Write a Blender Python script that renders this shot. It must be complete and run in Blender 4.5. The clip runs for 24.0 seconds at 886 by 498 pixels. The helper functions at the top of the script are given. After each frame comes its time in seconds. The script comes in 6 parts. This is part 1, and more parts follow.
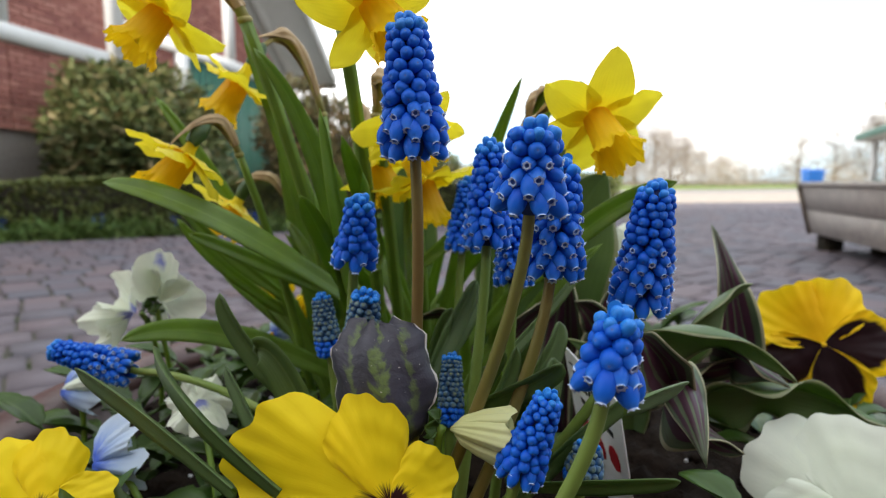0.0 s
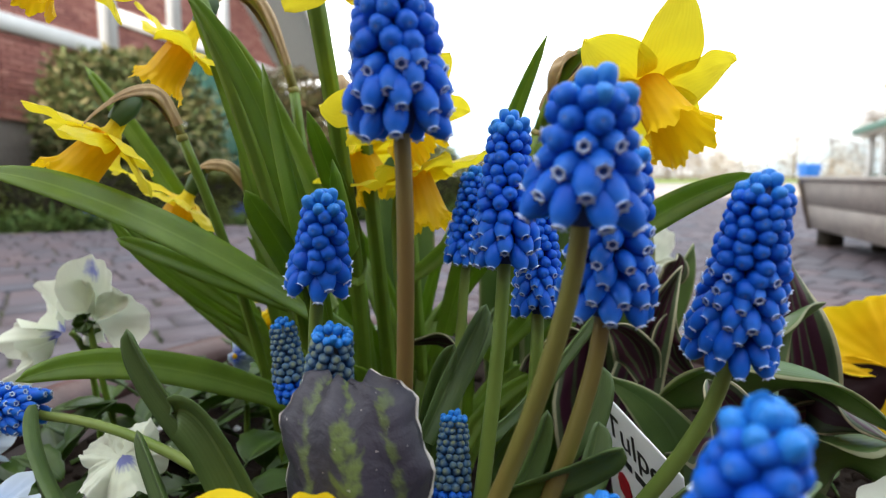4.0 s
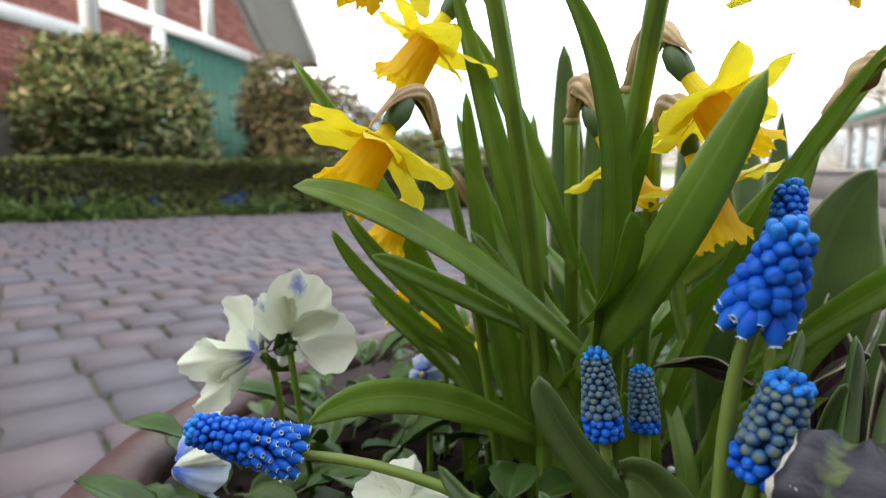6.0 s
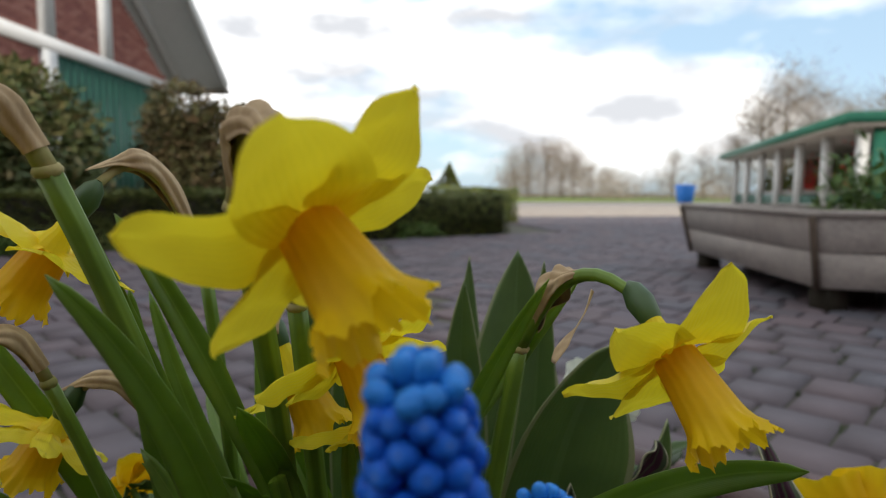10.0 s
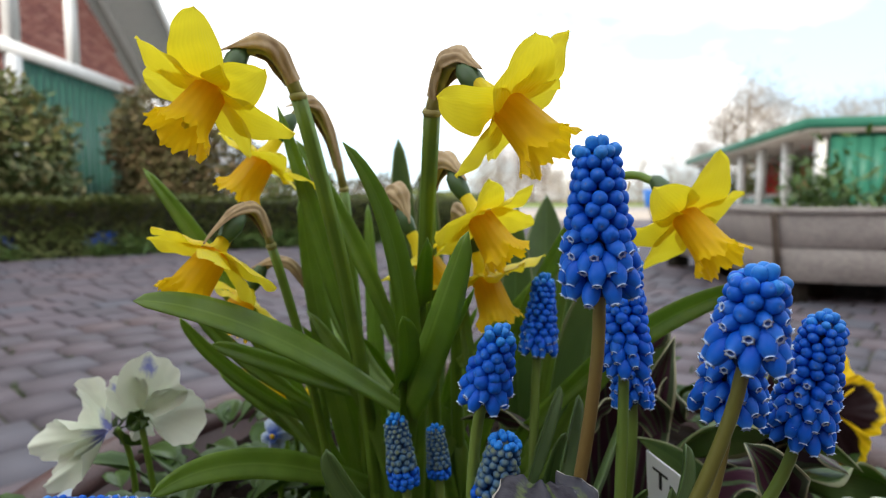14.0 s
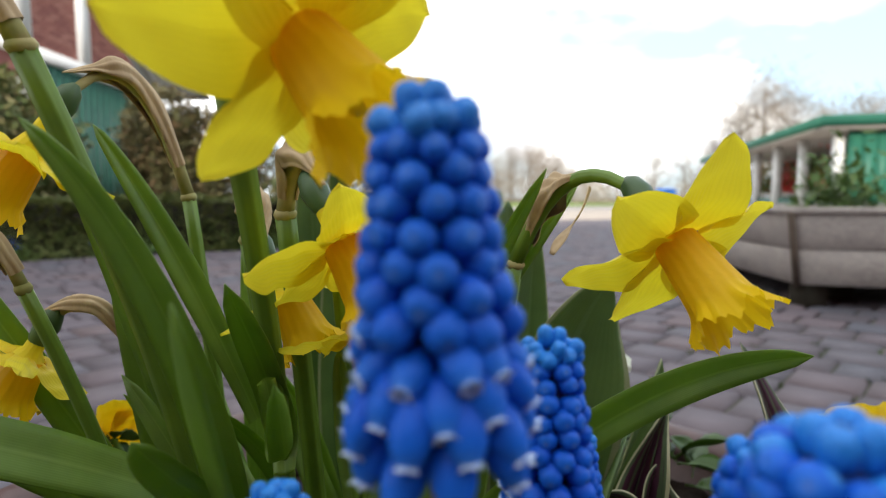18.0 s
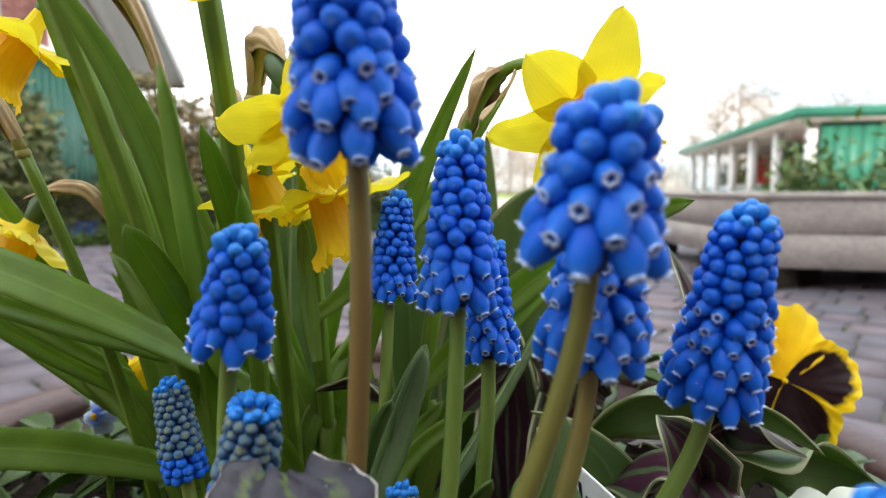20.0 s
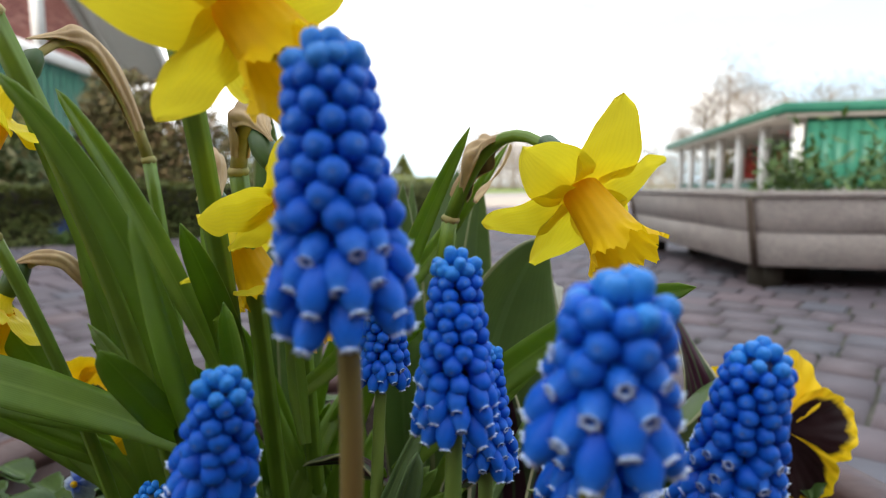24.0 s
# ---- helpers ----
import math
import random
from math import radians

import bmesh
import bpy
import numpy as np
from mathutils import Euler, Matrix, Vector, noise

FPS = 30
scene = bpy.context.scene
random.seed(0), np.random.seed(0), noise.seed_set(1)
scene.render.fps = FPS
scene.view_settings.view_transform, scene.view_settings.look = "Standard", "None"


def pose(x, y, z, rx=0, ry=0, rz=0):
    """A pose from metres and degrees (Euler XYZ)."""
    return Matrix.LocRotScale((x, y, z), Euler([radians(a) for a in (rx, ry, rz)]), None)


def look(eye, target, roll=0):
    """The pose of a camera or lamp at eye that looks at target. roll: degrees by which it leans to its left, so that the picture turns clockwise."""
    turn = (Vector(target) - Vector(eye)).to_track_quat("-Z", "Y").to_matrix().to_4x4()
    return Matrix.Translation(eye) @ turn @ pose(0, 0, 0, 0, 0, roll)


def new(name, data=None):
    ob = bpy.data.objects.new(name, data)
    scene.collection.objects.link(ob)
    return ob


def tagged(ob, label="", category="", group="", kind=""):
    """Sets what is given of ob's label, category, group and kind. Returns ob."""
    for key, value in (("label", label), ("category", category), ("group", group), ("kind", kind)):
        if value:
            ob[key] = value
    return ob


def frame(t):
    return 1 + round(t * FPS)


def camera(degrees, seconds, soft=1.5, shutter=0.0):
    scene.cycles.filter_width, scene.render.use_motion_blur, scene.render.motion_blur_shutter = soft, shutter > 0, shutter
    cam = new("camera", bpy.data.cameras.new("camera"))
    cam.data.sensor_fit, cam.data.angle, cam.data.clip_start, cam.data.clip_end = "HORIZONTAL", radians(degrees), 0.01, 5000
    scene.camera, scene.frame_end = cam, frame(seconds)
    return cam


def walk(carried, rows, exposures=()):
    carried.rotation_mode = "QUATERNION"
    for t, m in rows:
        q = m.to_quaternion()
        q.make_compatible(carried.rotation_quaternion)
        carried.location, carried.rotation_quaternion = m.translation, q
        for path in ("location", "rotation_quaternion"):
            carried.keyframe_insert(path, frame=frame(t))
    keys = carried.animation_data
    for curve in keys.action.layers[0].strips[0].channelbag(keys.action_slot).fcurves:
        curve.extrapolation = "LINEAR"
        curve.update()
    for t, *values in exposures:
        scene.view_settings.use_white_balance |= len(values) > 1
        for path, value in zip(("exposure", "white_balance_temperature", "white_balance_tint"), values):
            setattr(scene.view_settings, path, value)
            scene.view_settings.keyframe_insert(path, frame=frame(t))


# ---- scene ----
cam = camera(74.0, 24.0, soft=1.1)
cam.data.dof.use_dof = True
cam.data.dof.focus_distance = 0.145
cam.data.dof.aperture_fstop = 17.0
PATH = [
    (0.0, (0.0003, 0.0002, 0.5003), (0.0003, 0.9939, 0.3886), -0.51),
    (0.5, (0.0021, -0.0009, 0.4991), (-0.0001, 0.9924, 0.3835), -0.53),
    (1.0, (0.0049, 0.0038, 0.5081), (-0.0007, 0.9963, 0.3861), -0.42),
    (1.5, (-0.0009, 0.0187, 0.5110), (-0.0088, 1.0109, 0.3868), -0.28),
    (3.5, (0.0049, 0.0647, 0.5257), (0.0108, 1.0561, 0.3943), -0.10),
    (4.0, (-0.0004, 0.0545, 0.5001), (0.0057, 1.0467, 0.3760), -0.21),
    (4.5, (-0.0042, 0.0407, 0.4930), (0.0048, 1.0331, 0.3703), -0.22),
    (5.0, (-0.0271, 0.0308, 0.4988), (-0.0073, 1.0225, 0.3711), -0.04),
    (5.5, (-0.0627, 0.0476, 0.5049), (-0.0297, 1.0380, 0.3707), 0.01),
    (6.0, (-0.0928, 0.0754, 0.5065), (-0.0580, 1.0648, 0.3652), 0.01),
    (6.5, (-0.1252, 0.0860, 0.5127), (-0.0814, 1.0745, 0.3685), 0.14),
    (7.0, (-0.1377, 0.1048, 0.5065), (-0.0826, 1.0934, 0.3659), 0.16),
    (7.5, (-0.1373, 0.1175, 0.5142), (-0.0668, 1.1058, 0.3789), 0.27),
    (8.0, (-0.1036, 0.1132, 0.5338), (-0.0163, 1.1011, 0.4053), 0.47),
    (8.5, (-0.0676, 0.1093, 0.5421), (0.0380, 1.0958, 0.4174), 0.25),
    (9.0, (-0.0395, 0.1064, 0.5507), (0.0868, 1.0913, 0.4322), 0.13),
    (9.5, (-0.0272, 0.1062, 0.5598), (0.1218, 1.0890, 0.4508), 0.19),
    (10.0, (-0.0161, 0.1025, 0.5602), (0.1544, 1.0831, 0.4642), 0.19),
    (10.5, (-0.0140, 0.0952, 0.5533), (0.1690, 1.0741, 0.4628), 0.22),
    (11.0, (-0.0192, 0.0879, 0.5370), (0.1781, 1.0642, 0.4476), 0.09),
    (11.5, (-0.0304, 0.0915, 0.5292), (0.1720, 1.0669, 0.4421), -0.12),
    (13.5, (-0.0655, 0.0463, 0.5223), (0.1505, 1.0192, 0.4393), -0.15),
    (14.0, (-0.0729, 0.0343, 0.5303), (0.1439, 1.0068, 0.4453), -0.15),
    (14.5, (-0.0732, 0.0224, 0.5427), (0.1439, 0.9944, 0.4529), -0.13),
    (15.0, (-0.0771, 0.0157, 0.5472), (0.1396, 0.9876, 0.4560), -0.10),
    (15.5, (-0.0781, 0.0128, 0.5467), (0.1344, 0.9862, 0.4610), -0.04),
    (16.0, (-0.0707, 0.0283, 0.5357), (0.1398, 1.0020, 0.4485), -0.13),
    (16.5, (-0.0487, 0.0551, 0.5410), (0.1553, 1.0301, 0.4522), -0.34),
    (17.0, (-0.0336, 0.0853, 0.5310), (0.1685, 1.0608, 0.4440), -0.30),
    (17.5, (-0.0237, 0.1050, 0.5354), (0.1675, 1.0829, 0.4508), -0.16),
    (19.5, (-0.0141, 0.0912, 0.5133), (0.2160, 1.0595, 0.4157), -0.51),
    (20.0, (-0.0144, 0.0764, 0.5029), (0.2133, 1.0450, 0.4031), -0.27),
    (20.5, (-0.0073, 0.0681, 0.4936), (0.2132, 1.0381, 0.3911), -0.33),
    (21.0, (0.0022, 0.0540, 0.4875), (0.2284, 1.0227, 0.3859), -0.42),
    (21.5, (0.0249, 0.0451, 0.4877), (0.2469, 1.0153, 0.3905), -0.34),
    (22.0, (0.0525, 0.0489, 0.4910), (0.2772, 1.0178, 0.3879), 0.06),
    (22.5, (0.0670, 0.0506, 0.4896), (0.3005, 1.0165, 0.3776), 0.27),
    (23.0, (0.0485, 0.0581, 0.4966), (0.2868, 1.0228, 0.3838), 0.10),
    (23.5, (0.0206, 0.0747, 0.5113), (0.2610, 1.0394, 0.4040), -0.10),
    (24.0, (-0.0132, 0.0848, 0.5258), (0.2310, 1.0484, 0.4170), -0.37),
]
STOPS = [(0.0, 0.6), (4.0, 0.9), (6.5, 0.94), (8.0, 0.57), (9.0, 0.3), (10.0, -0.3), (11.5, -0.06), (13.5, 0.52), (15.0, 0.32), (17.5, 0.26), (19.5, 1.12), (21.0, 0.92), (22.5, 0.36), (24.0, 0.6)]
walk(cam, [(t, look(eye, target, roll)) for t, eye, target, roll in PATH], STOPS)

# ---------- world and sun ----------
SUN_AZ, SUN_EL = radians(188), radians(18)
world = bpy.data.worlds.new("sky")
scene.world = world
world.use_nodes = True
wt = world.node_tree
wt.nodes.clear()
sky = wt.nodes.new("ShaderNodeTexSky")
sky.sky_type, sky.sun_disc, sky.sun_elevation, sky.sun_rotation = "NISHITA", False, SUN_EL, SUN_AZ
wtc = wt.nodes.new("ShaderNodeTexCoord")
wmap = wt.nodes.new("ShaderNodeMapping")
wmap.inputs["Scale"].default_value = (1.6, 1.6, 4.5)
wnoise = wt.nodes.new("ShaderNodeTexNoise")
wnoise.inputs["Scale"].default_value, wnoise.inputs["Detail"].default_value = 1.25, 7
wramp = wt.nodes.new("ShaderNodeValToRGB")
wramp.color_ramp.elements[0].position, wramp.color_ramp.elements[1].position = 0.41, 0.51
wmix = wt.nodes.new("ShaderNodeMixRGB")
wbg = wt.nodes.new("ShaderNodeBackground")
wbg.inputs["Strength"].default_value = 0.13
wout = wt.nodes.new("ShaderNodeOutputWorld")
wt.links.new(wtc.outputs["Generated"], wmap.inputs["Vector"])
wt.links.new(wmap.outputs["Vector"], wnoise.inputs["Vector"])
wt.links.new(wnoise.outputs["Fac"], wramp.inputs["Fac"])
wt.links.new(wramp.outputs["Color"], wmix.inputs["Fac"])
wshade = wt.nodes.new("ShaderNodeTexNoise")
wshade.inputs["Scale"].default_value, wshade.inputs["Detail"].default_value = 3.4, 6
wtint = wt.nodes.new("ShaderNodeValToRGB")
wtint.color_ramp.elements[0].position, wtint.color_ramp.elements[0].color = 0.38, (7.6, 7.8, 8.2, 1)
wtint.color_ramp.elements[1].position, wtint.color_ramp.elements[1].color = 0.58, (16.5, 16.4, 16.2, 1)
wt.links.new(wmap.outputs["Vector"], wshade.inputs["Vector"])
wt.links.new(wshade.outputs["Fac"], wtint.inputs["Fac"])
wt.links.new(wtint.outputs["Color"], wmix.inputs["Color2"])
wblue = wt.nodes.new("ShaderNodeMixRGB")
wblue.inputs["Fac"].default_value, wblue.inputs["Color2"].default_value = 0.6, (6.6, 9.2, 11.8, 1)
wt.links.new(sky.outputs["Color"], wblue.inputs["Color1"])
wt.links.new(wblue.outputs["Color"], wmix.inputs["Color1"])
wt.links.new(wmix.outputs["Color"], wbg.inputs["Color"])
wt.links.new(wbg.outputs["Background"], wout.inputs["Surface"])

sun = new("sun", bpy.data.lights.new("sun", "SUN"))
sun.data.energy, sun.data.angle, sun.data.color = 4.0, radians(0.6), (1, 0.93, 0.82)
sun.matrix_world = look((0, 0, 10), (-10 * math.sin(SUN_AZ) * math.cos(SUN_EL), -10 * math.cos(SUN_AZ) * math.cos(SUN_EL), 10 - 10 * math.sin(SUN_EL)))


# ---------- materials ----------
class Mat:
    """A small wrapper round a node material."""

    def __init__(self, name, color=(0.5, 0.5, 0.5), rough=0.6, spec=0.4):
        self.m = bpy.data.materials.new(name)
        self.m.use_nodes = True
        self.t = self.m.node_tree
        self.p = self.t.nodes["Principled BSDF"]
        self.p.inputs["Base Color"].default_value = (*color, 1)
        self.p.inputs["Roughness"].default_value = rough
        self.p.inputs["Specular IOR Level"].default_value = spec

    def n(self, kind, **kw):
        node = self.t.nodes.new("ShaderNode" + kind)
        for k, v in kw.items():
            node.inputs[k].default_value = v
        return node

    def link(self, a, b):
        self.t.links.new(a, b)

    def coords(self, which="Object", scale=(1, 1, 1)):
        c, mp = self.n("TexCoord"), self.n("Mapping")
        mp.inputs["Scale"].default_value = scale
        self.link(c.outputs[which], mp.inputs["Vector"])
        return mp.outputs["Vector"]

    def noise(self, vec, scale, detail=4, rough=0.55):
        x = self.n("TexNoise", Scale=scale, Detail=detail, Roughness=rough)
        self.link(vec, x.inputs["Vector"])
        return x.outputs["Fac"]

    def ramp(self, fac, stops):
        r = self.n("ValToRGB")
        el = r.color_ramp.elements
        while len(el) < len(stops):
            el.new(0.5)
        for e, (pos, col) in zip(el, stops):
            e.position, e.color = pos, (*col, 1)
        self.link(fac, r.inputs["Fac"])
        return r.outputs["Color"]

    def mix(self, fac, a, b, mode="MIX"):
        x = self.n("MixRGB")
        x.blend_type = mode
        for val, slot in ((fac, "Fac"), (a, "Color1"), (b, "Color2")):
            if isinstance(val, (int, float)):
                x.inputs[slot].default_value = val
            elif isinstance(val, tuple):
                x.inputs[slot].default_value = (*val, 1)
            else:
                self.link(val, x.inputs[slot])
        return x.outputs["Color"]

    def math(self, op, a, b=0.0):
        x = self.n("Math")
        x.operation = op
        for val, k in ((a, 0), (b, 1)):
            if isinstance(val, (int, float)):
                x.inputs[k].default_value = val
            else:
                self.link(val, x.inputs[k])
        return x.outputs[0]

    def color(self, sock):
        self.link(sock, self.p.inputs["Base Color"])
        return self

    def bump(self, sock, strength=0.3, dist=0.001):
        b = self.n("Bump", Strength=strength, Distance=dist)
        self.link(sock, b.inputs["Height"])
        self.link(b.outputs["Normal"], self.p.inputs["Normal"])
        return self

    def translucent(self, sock, amount):
        """Lets part of the light through a thin sheet."""
        tr, mx = self.n("BsdfTranslucent"), self.n("MixShader")
        if isinstance(sock, tuple):
            tr.inputs["Color"].default_value = (*sock, 1)
        else:
            self.link(sock, tr.inputs["Color"])
        mx.inputs["Fac"].default_value = amount
        out = self.t.nodes["Material Output"]
        self.link(self.p.outputs["BSDF"], mx.inputs[1])
        self.link(tr.outputs["BSDF"], mx.inputs[2])
        self.link(mx.outputs["Shader"], out.inputs["Surface"])
        return self

    def uv(self):
        s, c = self.n("SeparateXYZ"), self.n("TexCoord")
        self.link(c.outputs["UV"], s.inputs["Vector"])
        return s.outputs["X"], s.outputs["Y"]

    def random(self):
        return self.n("ObjectInfo").outputs["Random"]


def leaf_mat(name, dark, light, midrib, trans=0.25, stripes=46.0, rough=0.42, margin=None, glow=(0.25, 0.4, 0.02), spec=0.45):
    """Green blade: fine lengthwise veins, a paler mid line, blotches."""
    a = Mat(name, light, rough, spec)
    u, v = a.uv()
    vein = a.math("SINE", a.math("MULTIPLY", u, stripes * 3.14))
    vein = a.math("MULTIPLY_ADD", vein, 0.5)
    a.t.nodes[-1].inputs[2].default_value = 0.5
    blot = a.noise(a.coords("Object"), 70, 5)
    base = a.ramp(blot, [(0.3, dark), (0.7, light)])
    base = a.mix(a.math("MULTIPLY", vein, 0.22), base, tuple(c * 0.6 for c in light))
    streak = a.noise(a.coords("UV", (9, 0.8, 1)), 3.0, 4)
    base = a.mix(a.math("MULTIPLY", streak, 0.3), base, (0.5 * light[0] + 0.07, 0.5 * light[1] + 0.1, 0.5 * light[2] + 0.03))
    rib = a.math("LESS_THAN", a.math("ABSOLUTE", a.math("SUBTRACT", u, 0.5)), 0.035)
    base = a.mix(a.math("MULTIPLY", rib, 0.55), base, midrib)
    if margin:
        rim = a.math("GREATER_THAN", a.math("ABSOLUTE", a.math("SUBTRACT", u, 0.5)), 0.455)
        base = a.mix(a.math("MULTIPLY", rim, 0.7), base, margin)
    r = a.random()
    base = a.mix(a.math("MULTIPLY", r, 0.22), base, tuple(c * 0.7 for c in dark))
    a.color(base).bump(vein, 0.14, 0.0003)
    a.translucent(a.mix(0.5, base, glow), trans)
    return a.m


def petal_mat(name, base, tip, throat, trans=0.35, veins=14.0, rough=0.5, vein_amt=0.15):
    a = Mat(name, base, rough, 0.3)
    u, v = a.uv()
    vein = a.math("SINE", a.math("ADD", a.math("MULTIPLY", u, veins * 6.28), a.math("MULTIPLY", a.noise(a.coords("UV"), 5), 5.0)))
    col = a.ramp(v, [(0.0, throat), (0.3, base), (1.0, tip)])
    col = a.mix(a.math("MULTIPLY", a.math("MAXIMUM", vein, 0.0), vein_amt), col, tuple(c * 0.72 for c in base))
    col = a.mix(a.math("MULTIPLY", a.noise(a.coords("Object"), 180, 3), 0.25), col, tuple(c * 0.85 for c in tip))
    a.color(col).bump(vein, 0.2, 0.0003)
    a.translucent(col, trans)
    return a.m


M_DAF = petal_mat("daffodil_petal", (0.88, 0.75, 0.02), (0.9, 0.79, 0.04), (0.9, 0.68, 0.01), 0.45, vein_amt=0.1)
M_TRUMPET = petal_mat("daffodil_trumpet", (0.92, 0.57, 0.006), (0.94, 0.66, 0.01), (0.9, 0.47, 0.005), 0.45, 18, 0.5, 0.1)
M_LEAF = leaf_mat("daffodil_leaf", (0.118, 0.212, 0.025), (0.226, 0.365, 0.055), (0.29, 0.43, 0.09), 0.47, rough=0.36, spec=0.7, glow=(0.41, 0.61, 0.06))
M_MLEAF = leaf_mat("muscari_leaf", (0.05, 0.098, 0.026), (0.098, 0.165, 0.046), (0.15, 0.225, 0.08), 0.28, 30, 0.45, spec=0.4)
M_OVARY = leaf_mat("ovary_skin", (0.03, 0.075, 0.025), (0.06, 0.125, 0.04), (0.07, 0.14, 0.05), 0.1, 12)
M_STALK = leaf_mat("flower_stalk", (0.1, 0.19, 0.015), (0.18, 0.31, 0.03), (0.2, 0.31, 0.04), 0.15, 18)


def simple(name, c1, c2, scale, rough=0.6, bump=0.3, dist=0.001, spec=0.35, which="Object", stretch=(1, 1, 1), c3=None, rnd=0.0):
    a = Mat(name, c1, rough, spec)
    vec = a.coords(which, stretch)
    f = a.noise(vec, scale, 6)
    col = a.ramp(f, [(0.32, c1), (0.68, c2)])
    if c3:
        col = a.mix(a.math("MULTIPLY", a.noise(vec, scale * 0.17, 3), 0.7), col, c3)
    if rnd:
        col = a.mix(a.math("MULTIPLY", a.random(), rnd), col, tuple(x * 0.45 for x in c1))
    a.color(col).bump(f, bump, dist)
    return a.m


def muscari_mat(name, tip):
    a = Mat(name, (0.01, 0.05, 0.6), 0.46, 0.22)
    u, v = a.uv()
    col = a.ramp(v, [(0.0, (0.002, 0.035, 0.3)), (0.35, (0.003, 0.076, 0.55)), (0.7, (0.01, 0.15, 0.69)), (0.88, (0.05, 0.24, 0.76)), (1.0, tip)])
    f = a.noise(a.coords("Object"), 6, 4)
    col = a.mix(a.math("MULTIPLY", f, 0.4), col, (0.003, 0.05, 0.42))
    col = a.mix(a.math("MULTIPLY", a.random(), 0.4), col, (0.003, 0.115, 0.6))
    a.color(col).bump(f, 0.15, 0.0003)
    a.translucent(col, 0.12)
    return a.m


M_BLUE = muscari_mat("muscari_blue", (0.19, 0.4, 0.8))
# near-black blue: the shadow in the gaps between florets, as a colour
M_GAPSHADE = simple("muscari_gap_shade", (0.004, 0.012, 0.07), (0.01, 0.03, 0.12), 200, 0.7, 0.2, 0.0003)
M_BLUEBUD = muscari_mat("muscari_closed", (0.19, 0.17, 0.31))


def young_mat(name, base, tip):
    """A tight bud: blue at its sides, olive and puckered at the tip, each one a little different."""
    a = Mat(name, base, 0.55, 0.2)
    u, v = a.uv()
    col = a.ramp(v, [(0.0, base), (0.45, base), (0.85, tip)])
    col = a.mix(a.math("MULTIPLY", a.random(), 0.45), col, (0.02, 0.13, 0.33))
    f = a.noise(a.coords("Object"), 7, 4)
    col = a.mix(a.math("MULTIPLY", f, 0.4), col, tuple(c * 0.55 for c in tip))
    a.color(col).bump(f, 0.2, 0.0003)
    return a.m


M_BUD = young_mat("muscari_bud", (0.015, 0.1, 0.31), (0.16, 0.2, 0.105))
M_TOPBUD = simple("muscari_tip", (0.006, 0.16, 0.6), (0.02, 0.25, 0.72), 300, 0.45, 0.2, 0.0003, rnd=0.2)
M_RIM = simple("floret_rim", (0.36, 0.52, 0.82), (0.66, 0.76, 0.88), 9, 0.6)
M_MOUTH = Mat("floret_mouth", (0.07, 0.16, 0.46), 0.8, 0.1).m
M_MSTEM = simple("muscari_stem", (0.115, 0.14, 0.022), (0.17, 0.115, 0.034), 28, 0.45, 0.15, stretch=(1, 1, 0.25))
M_MSTEM_G = simple("muscari_stem_green", (0.115, 0.185, 0.028), (0.165, 0.225, 0.048), 40, 0.45, 0.15, stretch=(1, 1, 0.25))
M_DRY = simple("dry_sheath", (0.27, 0.19, 0.1), (0.52, 0.4, 0.24), 160, 0.75, 0.6, 0.0006, stretch=(1, 1, 0.3))
M_NECK = simple("neck_skin", (0.2, 0.22, 0.06), (0.36, 0.29, 0.13), 150, 0.7, 0.4, 0.0004)
M_SOIL = simple("soil", (0.006, 0.004, 0.003), (0.022, 0.015, 0.011), 90, 0.95, 1.0, 0.006, 0.1, c3=(0.02, 0.014, 0.01))
M_POT = simple("glazed_pot", (0.066, 0.032, 0.03), (0.112, 0.056, 0.05), 55, 0.46, 0.4, 0.003, 0.45, c3=(0.04, 0.025, 0.024))
M_GROUND = simple("joint_sand", (0.085, 0.078, 0.07), (0.15, 0.135, 0.115), 30, 0.95, 0.6, 0.004, c3=(0.05, 0.06, 0.03))
M_WOOD = simple("grey_wood", (0.38, 0.35, 0.32), (0.6, 0.55, 0.5), 9, 0.8, 0.4, 0.003, stretch=(0.4, 8, 8), c3=(0.2, 0.18, 0.165))
M_WHITE = simple("white_paint", (0.68, 0.68, 0.67), (0.78, 0.78, 0.77), 5, 0.55, 0.15, c3=(0.6, 0.6, 0.58))
M_GREEN = simple("green_paint", (0.012, 0.075, 0.05), (0.02, 0.1, 0.065), 6, 0.5, 0.2, c3=(0.015, 0.06, 0.045))
M_BRICK = simple("brick", (0.2, 0.07, 0.05), (0.33, 0.12, 0.085), 25, 0.85, 0.4, 0.003, rnd=0.35)
M_MORTAR = simple("mortar", (0.3, 0.27, 0.24), (0.4, 0.37, 0.33), 30, 0.95, 0.4)
M_MOSS = simple("joint_moss", (0.03, 0.06, 0.012), (0.08, 0.12, 0.025), 12, 0.6, 0.2, rnd=0.3)
M_SOFFIT = simple("grey_board", (0.78, 0.78, 0.77), (0.86, 0.86, 0.85), 8, 0.7, 0.2, stretch=(1, 6, 1))


# ---------- mesh helpers ----------
def part(name, bm, material, parent=None, label="", smooth=True):
    me = bpy.data.meshes.new(name)
    bm.to_mesh(me)
    bm.free()
    return part_of(name, me, material, parent, label, smooth)


